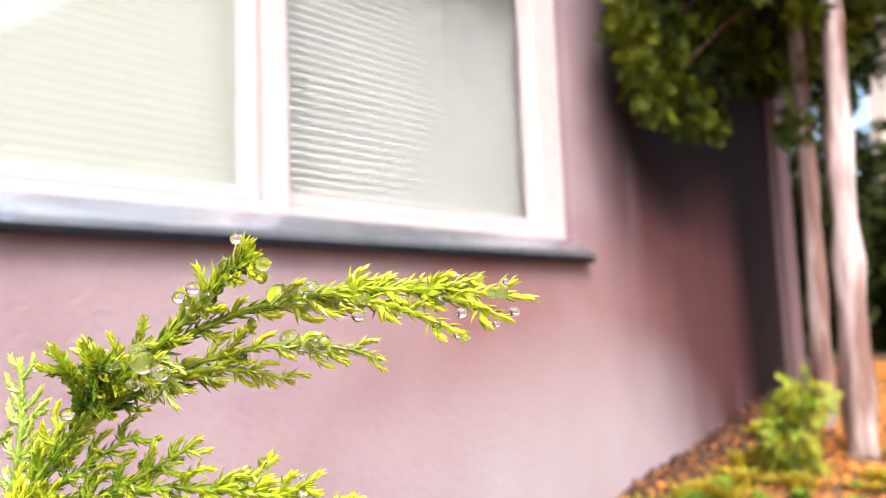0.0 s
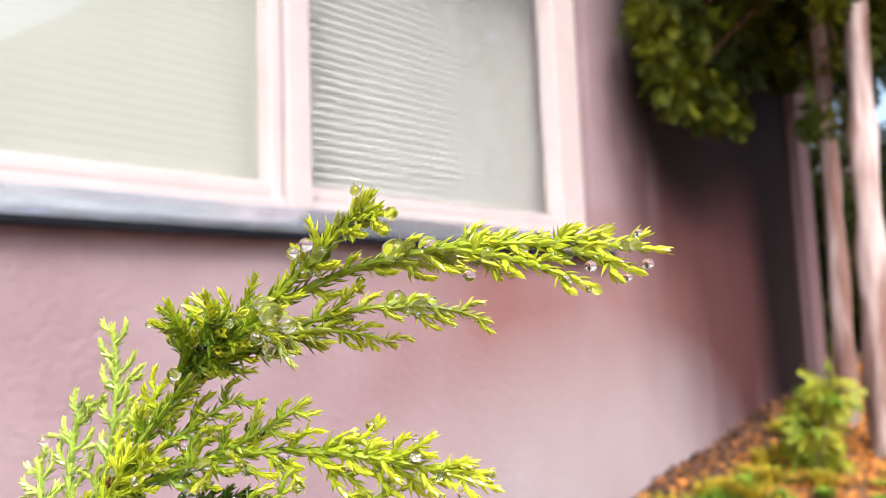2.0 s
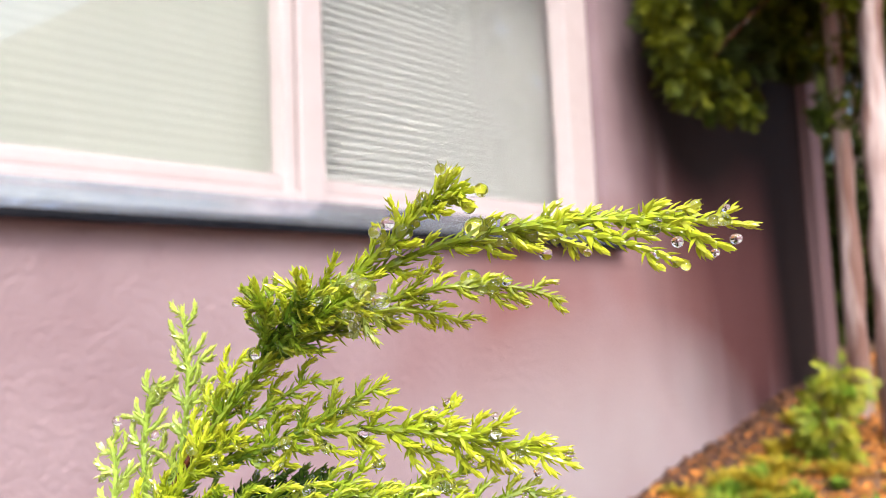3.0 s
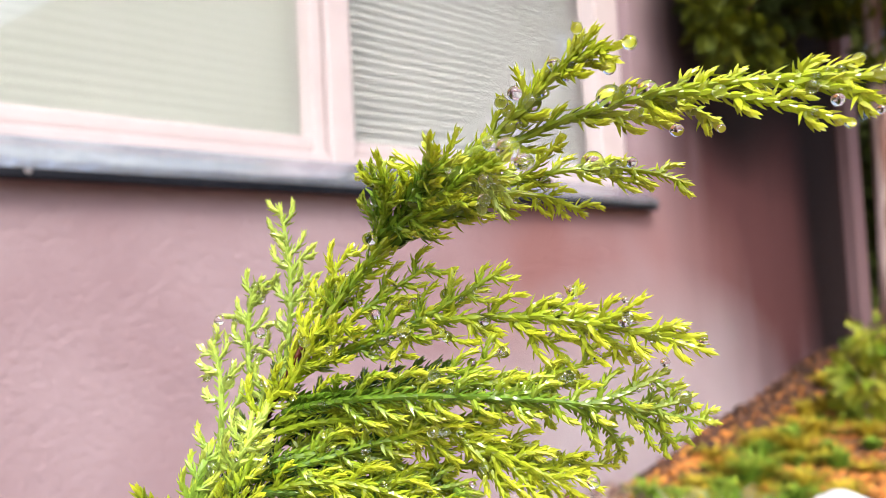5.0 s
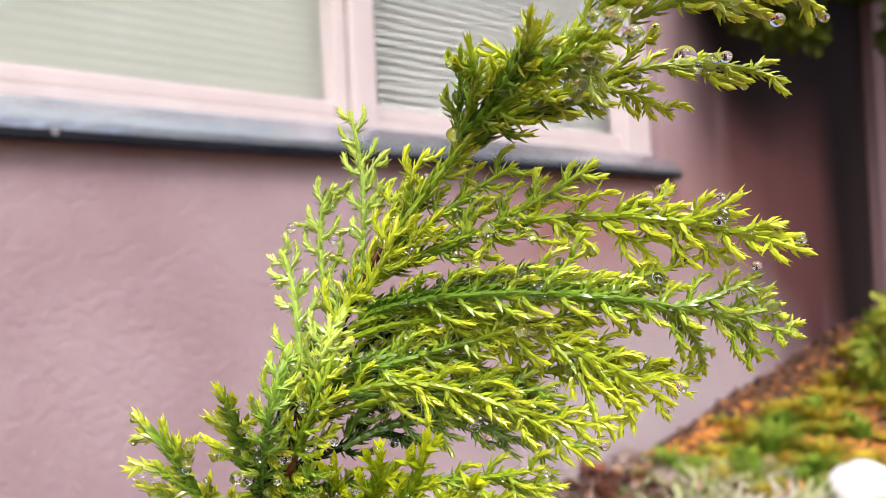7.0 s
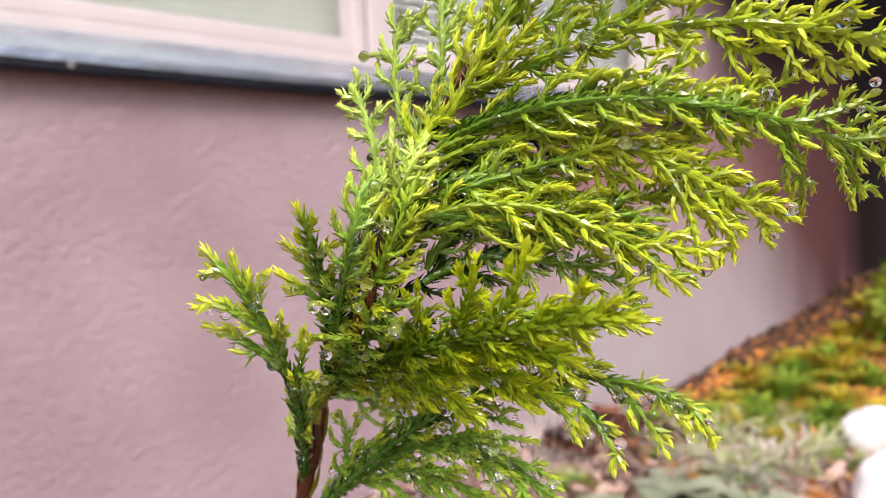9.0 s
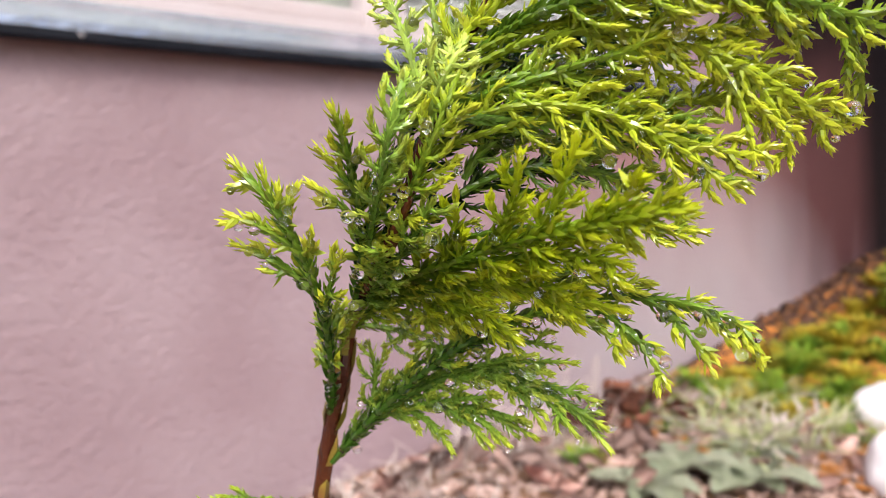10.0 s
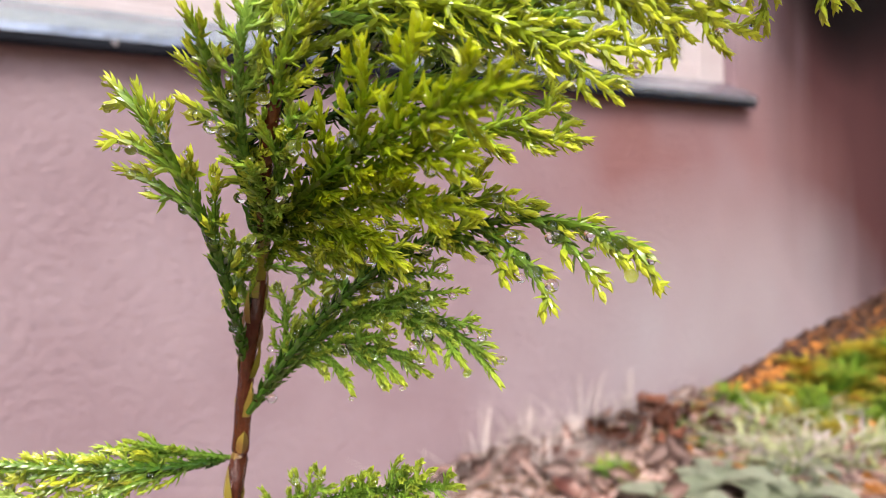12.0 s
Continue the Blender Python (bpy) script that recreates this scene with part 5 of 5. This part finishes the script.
bud = Twig()
for k in range(18, 50, 3):
    d = (fine[k + 1] - fine[k - 1]).normalized()
    a = d.orthogonal().normalized()
    for o in (k * 1.2, k * 1.2 + 3.1):
        out = (a * math.cos(o) + d.cross(a) * math.sin(o)).normalized()
        bud.leaf(fine[k] + out * (0.00026 + 0.00088 * max(0.0, min(1.0, (-0.105 - fine[k].z) / 0.07))), d, out, 0.0052 * rng.uniform(0.8, 1.3), 0.0017, radians(rng.uniform(3, 9)), 0.5)
tagged(bud.finish("scale_leaf", material("green_brown_scale", (0.30, 0.27, 0.03), 0.3, (0.17, 0.07, 0.025), 120, 0.9, island=0.3), cypress), kind="stuff")


# ---- raindrops ----
bm = bmesh.new()
bmesh.ops.create_uvsphere(bm, u_segments=16, v_segments=10, radius=1.0)
for v in bm.verts:
    v.co.z *= 1.06 if v.co.z < 0 else 0.94
    if v.co.z > 0:
        v.co.x *= 1 - 0.10 * v.co.z
        v.co.y *= 1 - 0.10 * v.co.z
for f in bm.faces:
    f.smooth = True
DROP = bpy.data.meshes.new("water_drop")
bm.to_mesh(DROP)
bm.free()
DROP.materials.append(M_WATER)


def drop(at, radius):
    ob = new("water_drop", DROP)
    ob.location, ob.scale = Vector(at) - VIEW * 0.45 * radius, (radius, radius, radius * rng.uniform(0.86, 1.05))
    ob.rotation_euler = (rng.uniform(-0.3, 0.3), rng.uniform(-0.3, 0.3), rng.uniform(0, 6))
    return tagged(ob, "clear raindrop clinging to a cypress twig", "water drop", group="raindrops on the cypress")


drop((-0.4050, -0.6990, -0.0925), 0.00115)
drop((-0.4035, -0.6995, -0.0936), 0.00095)
drop((-0.4045, -0.6965, -0.0915), 0.00080)
drop((-0.4049, -0.6778, -0.0987), 0.00085)
drop((-0.3957, -0.6941, -0.0861), 0.00099)
drop((-0.3971, -0.6931, -0.0851), 0.00080)
drop((-0.3955, -0.6927, -0.0879), 0.00050)
drop((-0.3900, -0.6995, -0.0861), 0.00147)
drop((-0.3879, -0.7025, -0.0858), 0.00116)
drop((-0.3895, -0.7012, -0.0856), 0.00067)
drop((-0.3843, -0.6927, -0.0912), 0.00136)
drop((-0.3899, -0.6931, -0.0889), 0.00052)
drop((-0.3890, -0.6983, -0.0874), 0.00057)
drop((-0.3855, -0.6999, -0.0869), 0.00057)
drop((-0.3849, -0.6998, -0.0877), 0.00045)
drop((-0.3887, -0.6897, -0.0934), 0.00067)
drop((-0.3980, -0.6834, -0.0957), 0.00079)
drop((-0.3891, -0.6885, -0.0954), 0.00040)
drop((-0.3918, -0.6875, -0.0952), 0.00040)
drop((-0.3930, -0.6869, -0.0952), 0.00040)
drop((-0.4028, -0.6826, -0.0940), 0.00083)
drop((-0.4030, -0.6850, -0.0938), 0.00062)
drop((-0.4006, -0.6925, -0.0932), 0.00107)
drop((-0.3953, -0.6856, -0.0957), 0.00066)
drop((-0.4045, -0.6782, -0.0947), 0.00065)
drop((-0.3952, -0.6955, -0.0853), 0.00049)
drop((-0.3948, -0.6980, -0.0843), 0.00042)
drop((-0.3823, -0.7042, -0.0875), 0.00050)
drop((-0.3789, -0.7041, -0.0888), 0.00045)
drop((-0.3797, -0.7106, -0.0853), 0.00055)
drop((-0.3818, -0.7141, -0.0877), 0.00064)
drop((-0.3797, -0.7173, -0.0889), 0.00063)
drop((-0.3769, -0.7220, -0.0890), 0.00062)
drop((-0.3777, -0.7202, -0.0902), 0.00045)
drop((-0.3809, -0.7177, -0.0912), 0.00039)
drop((-0.3808, -0.7159, -0.0868), 0.00063)
drop((-0.3817, -0.7102, -0.0867), 0.00072)
drop((-0.3840, -0.7042, -0.0849), 0.00056)
drop((-0.3775, -0.7215, -0.0859), 0.00045)
drop((-0.4058, -0.6604, -0.1006), 0.00063)
drop((-0.4015, -0.6750, -0.1013), 0.00051)
drop((-0.4028, -0.6727, -0.1045), 0.00045)
drop((-0.4035, -0.6712, -0.1023), 0.00039)
drop((-0.4023, -0.6749, -0.1071), 0.00070)
drop((-0.3997, -0.6806, -0.1078), 0.00055)
drop((-0.3966, -0.6846, -0.1047), 0.00049)
drop((-0.3973, -0.6837, -0.1057), 0.00043)
drop((-0.3990, -0.6822, -0.1093), 0.00055)
drop((-0.3986, -0.6825, -0.1098), 0.00067)
drop((-0.4031, -0.6824, -0.1132), 0.00059)
drop((-0.4027, -0.6748, -0.1115), 0.00083)
drop((-0.3956, -0.6855, -0.1082), 0.00073)
drop((-0.4068, -0.6676, -0.1129), 0.00039)
drop((-0.3978, -0.6854, -0.1126), 0.00054)
drop((-0.4076, -0.6577, -0.1048), 0.00057)
drop((-0.4081, -0.6572, -0.1031), 0.00057)
drop((-0.3874, -0.6912, -0.1055), 0.00074)
drop((-0.3894, -0.6907, -0.1061), 0.00061)
drop((-0.3859, -0.6971, -0.1067), 0.00047)
drop((-0.3789, -0.6970, -0.1141), 0.00056)
drop((-0.3792, -0.7020, -0.1116), 0.00054)
drop((-0.3857, -0.6967, -0.1090), 0.00077)
drop((-0.3930, -0.6876, -0.1138), 0.00036)
drop((-0.3850, -0.6922, -0.1128), 0.00068)
drop((-0.3974, -0.6858, -0.1156), 0.00078)
drop((-0.4011, -0.6855, -0.1153), 0.00098)
drop((-0.3806, -0.6963, -0.1168), 0.00043)
drop((-0.3731, -0.6958, -0.1188), 0.00079)
drop((-0.3791, -0.6931, -0.1214), 0.00052)
drop((-0.3676, -0.6955, -0.1226), 0.00062)
drop((-0.4089, -0.6736, -0.1165), 0.00073)
drop((-0.4066, -0.6667, -0.1199), 0.00086)
drop((-0.4131, -0.6686, -0.1227), 0.00080)
drop((-0.4117, -0.6698, -0.1219), 0.00055)
drop((-0.4074, -0.6734, -0.1218), 0.00043)
drop((-0.4059, -0.6767, -0.1216), 0.00055)
drop((-0.4060, -0.6749, -0.1204), 0.00055)
drop((-0.4055, -0.6772, -0.1187), 0.00054)
drop((-0.4034, -0.6820, -0.1148), 0.00071)
drop((-0.3987, -0.6798, -0.1250), 0.00081)
drop((-0.3966, -0.6853, -0.1240), 0.00078)
drop((-0.4017, -0.6838, -0.1177), 0.00041)
drop((-0.3955, -0.6809, -0.1329), 0.00063)
drop((-0.3992, -0.6797, -0.1284), 0.00050)
drop((-0.4179, -0.6661, -0.1261), 0.00048)
drop((-0.3959, -0.6824, -0.1312), 0.00037)
drop((-0.3869, -0.6905, -0.1292), 0.00043)
drop((-0.4007, -0.6633, -0.1577), 0.00069)
drop((-0.4019, -0.6552, -0.1570), 0.00054)
drop((-0.4004, -0.6619, -0.1547), 0.00076)
drop((-0.4018, -0.6465, -0.1515), 0.00080)
drop((-0.4012, -0.6524, -0.1552), 0.00048)
drop((-0.4021, -0.6460, -0.1557), 0.00051)
drop((-0.4022, -0.6516, -0.1614), 0.00049)
drop((-0.4013, -0.6613, -0.1590), 0.00070)
drop((-0.3983, -0.6671, -0.1570), 0.00055)
drop((-0.3983, -0.6696, -0.1575), 0.00054)
drop((-0.3969, -0.6713, -0.1598), 0.00041)
drop((-0.4074, -0.6338, -0.1692), 0.00071)
drop((-0.4082, -0.6346, -0.1670), 0.00070)
drop((-0.4007, -0.6618, -0.1486), 0.00057)
drop((-0.3994, -0.6649, -0.1503), 0.00037)
drop((-0.4163, -0.6429, -0.1502), 0.00075)
drop((-0.4118, -0.6352, -0.1532), 0.00075)
drop((-0.4087, -0.6334, -0.1531), 0.00062)
drop((-0.4136, -0.6374, -0.1583), 0.00059)
drop((-0.3994, -0.6662, -0.1533), 0.00049)
drop((-0.4277, -0.6443, -0.1360), 0.00055)
drop((-0.4247, -0.6441, -0.1405), 0.00038)
drop((-0.4222, -0.6531, -0.1334), 0.00064)
drop((-0.4211, -0.6568, -0.1326), 0.00051)
drop((-0.4208, -0.6613, -0.1325), 0.00054)
drop((-0.4214, -0.6623, -0.1310), 0.00042)
drop((-0.4286, -0.6448, -0.1293), 0.00042)
drop((-0.4285, -0.6445, -0.1320), 0.00043)
drop((-0.4234, -0.6483, -0.1373), 0.00037)
drop((-0.4156, -0.6500, -0.1406), 0.00044)
drop((-0.4126, -0.6564, -0.1414), 0.00049)
drop((-0.4106, -0.6580, -0.1332), 0.00054)
drop((-0.4126, -0.6674, -0.1367), 0.00048)
drop((-0.3957, -0.6734, -0.1494), 0.00087)
drop((-0.3952, -0.6748, -0.1506), 0.00075)
drop((-0.3948, -0.6766, -0.1519), 0.00074)
drop((-0.3931, -0.6761, -0.1471), 0.00080)
drop((-0.3933, -0.6754, -0.1462), 0.00069)
drop((-0.3955, -0.6720, -0.1472), 0.00077)
drop((-0.3904, -0.6794, -0.1470), 0.00079)
drop((-0.3894, -0.6808, -0.1478), 0.00079)
drop((-0.3918, -0.6789, -0.1488), 0.00068)
drop((-0.3872, -0.6827, -0.1496), 0.00056)
drop((-0.4005, -0.6633, -0.1483), 0.00068)
drop((-0.3967, -0.6699, -0.1476), 0.00060)
drop((-0.3964, -0.6738, -0.1512), 0.00052)
drop((-0.3978, -0.6674, -0.1472), 0.00055)
drop((-0.4356, -0.6207, -0.1770), 0.00067)
drop((-0.4025, -0.6564, -0.1764), 0.00060)
drop((-0.4149, -0.6588, -0.1385), 0.00061)
drop((-0.4118, -0.6653, -0.1388), 0.00053)
drop((-0.4077, -0.6381, -0.1534), 0.00054)
drop((-0.4072, -0.6650, -0.1420), 0.00049)
drop((-0.3970, -0.6824, -0.1318), 0.00055)
drop((-0.3997, -0.6795, -0.1289), 0.00039)
drop((-0.3880, -0.6860, -0.1284), 0.00063)
drop((-0.3770, -0.6876, -0.1267), 0.00049)
drop((-0.4142, -0.6672, -0.1260), 0.00050)
drop((-0.4054, -0.6771, -0.1208), 0.00043)
drop((-0.4059, -0.6703, -0.1233), 0.00046)
drop((-0.3935, -0.6866, -0.1185), 0.00059)
drop((-0.4028, -0.6797, -0.1189), 0.00053)
drop((-0.4009, -0.6631, -0.1578), 0.00058)
drop((-0.4004, -0.6608, -0.1546), 0.00066)
drop((-0.4020, -0.6548, -0.1572), 0.00048)
drop((-0.4012, -0.6609, -0.1594), 0.00059)
drop((-0.3972, -0.6711, -0.1598), 0.00043)
drop((-0.3958, -0.6718, -0.1470), 0.00073)
drop((-0.3911, -0.6785, -0.1471), 0.00076)
drop((-0.3935, -0.6754, -0.1472), 0.00071)
fine_drops = bmesh.new()
for p in SPOTS:
    r = 0.00028 + 0.00055 * rng.random() ** 1.8
    at = p - VIEW * (0.0004 + 0.4 * r) + Vector((rng.uniform(-0.3, 0.3) * 0.001, rng.uniform(-0.3, 0.1) * 0.001, rng.choice((-0.9, -0.5, -0.1)) * r))
    if r > 0.00058:
        drop(at, r)
    else:
        fine_drops.from_mesh(DROP)
        for v in fine_drops.verts[-len(DROP.vertices):]:
            v.co = at + v.co * r
fine_drops.verts.ensure_lookup_table()
small = part("small_water_drops", fine_drops, M_WATER, None, smooth=True)
tagged(small, "fine clear raindrops beaded on the cypress twigs", "water drops", kind="stuff")
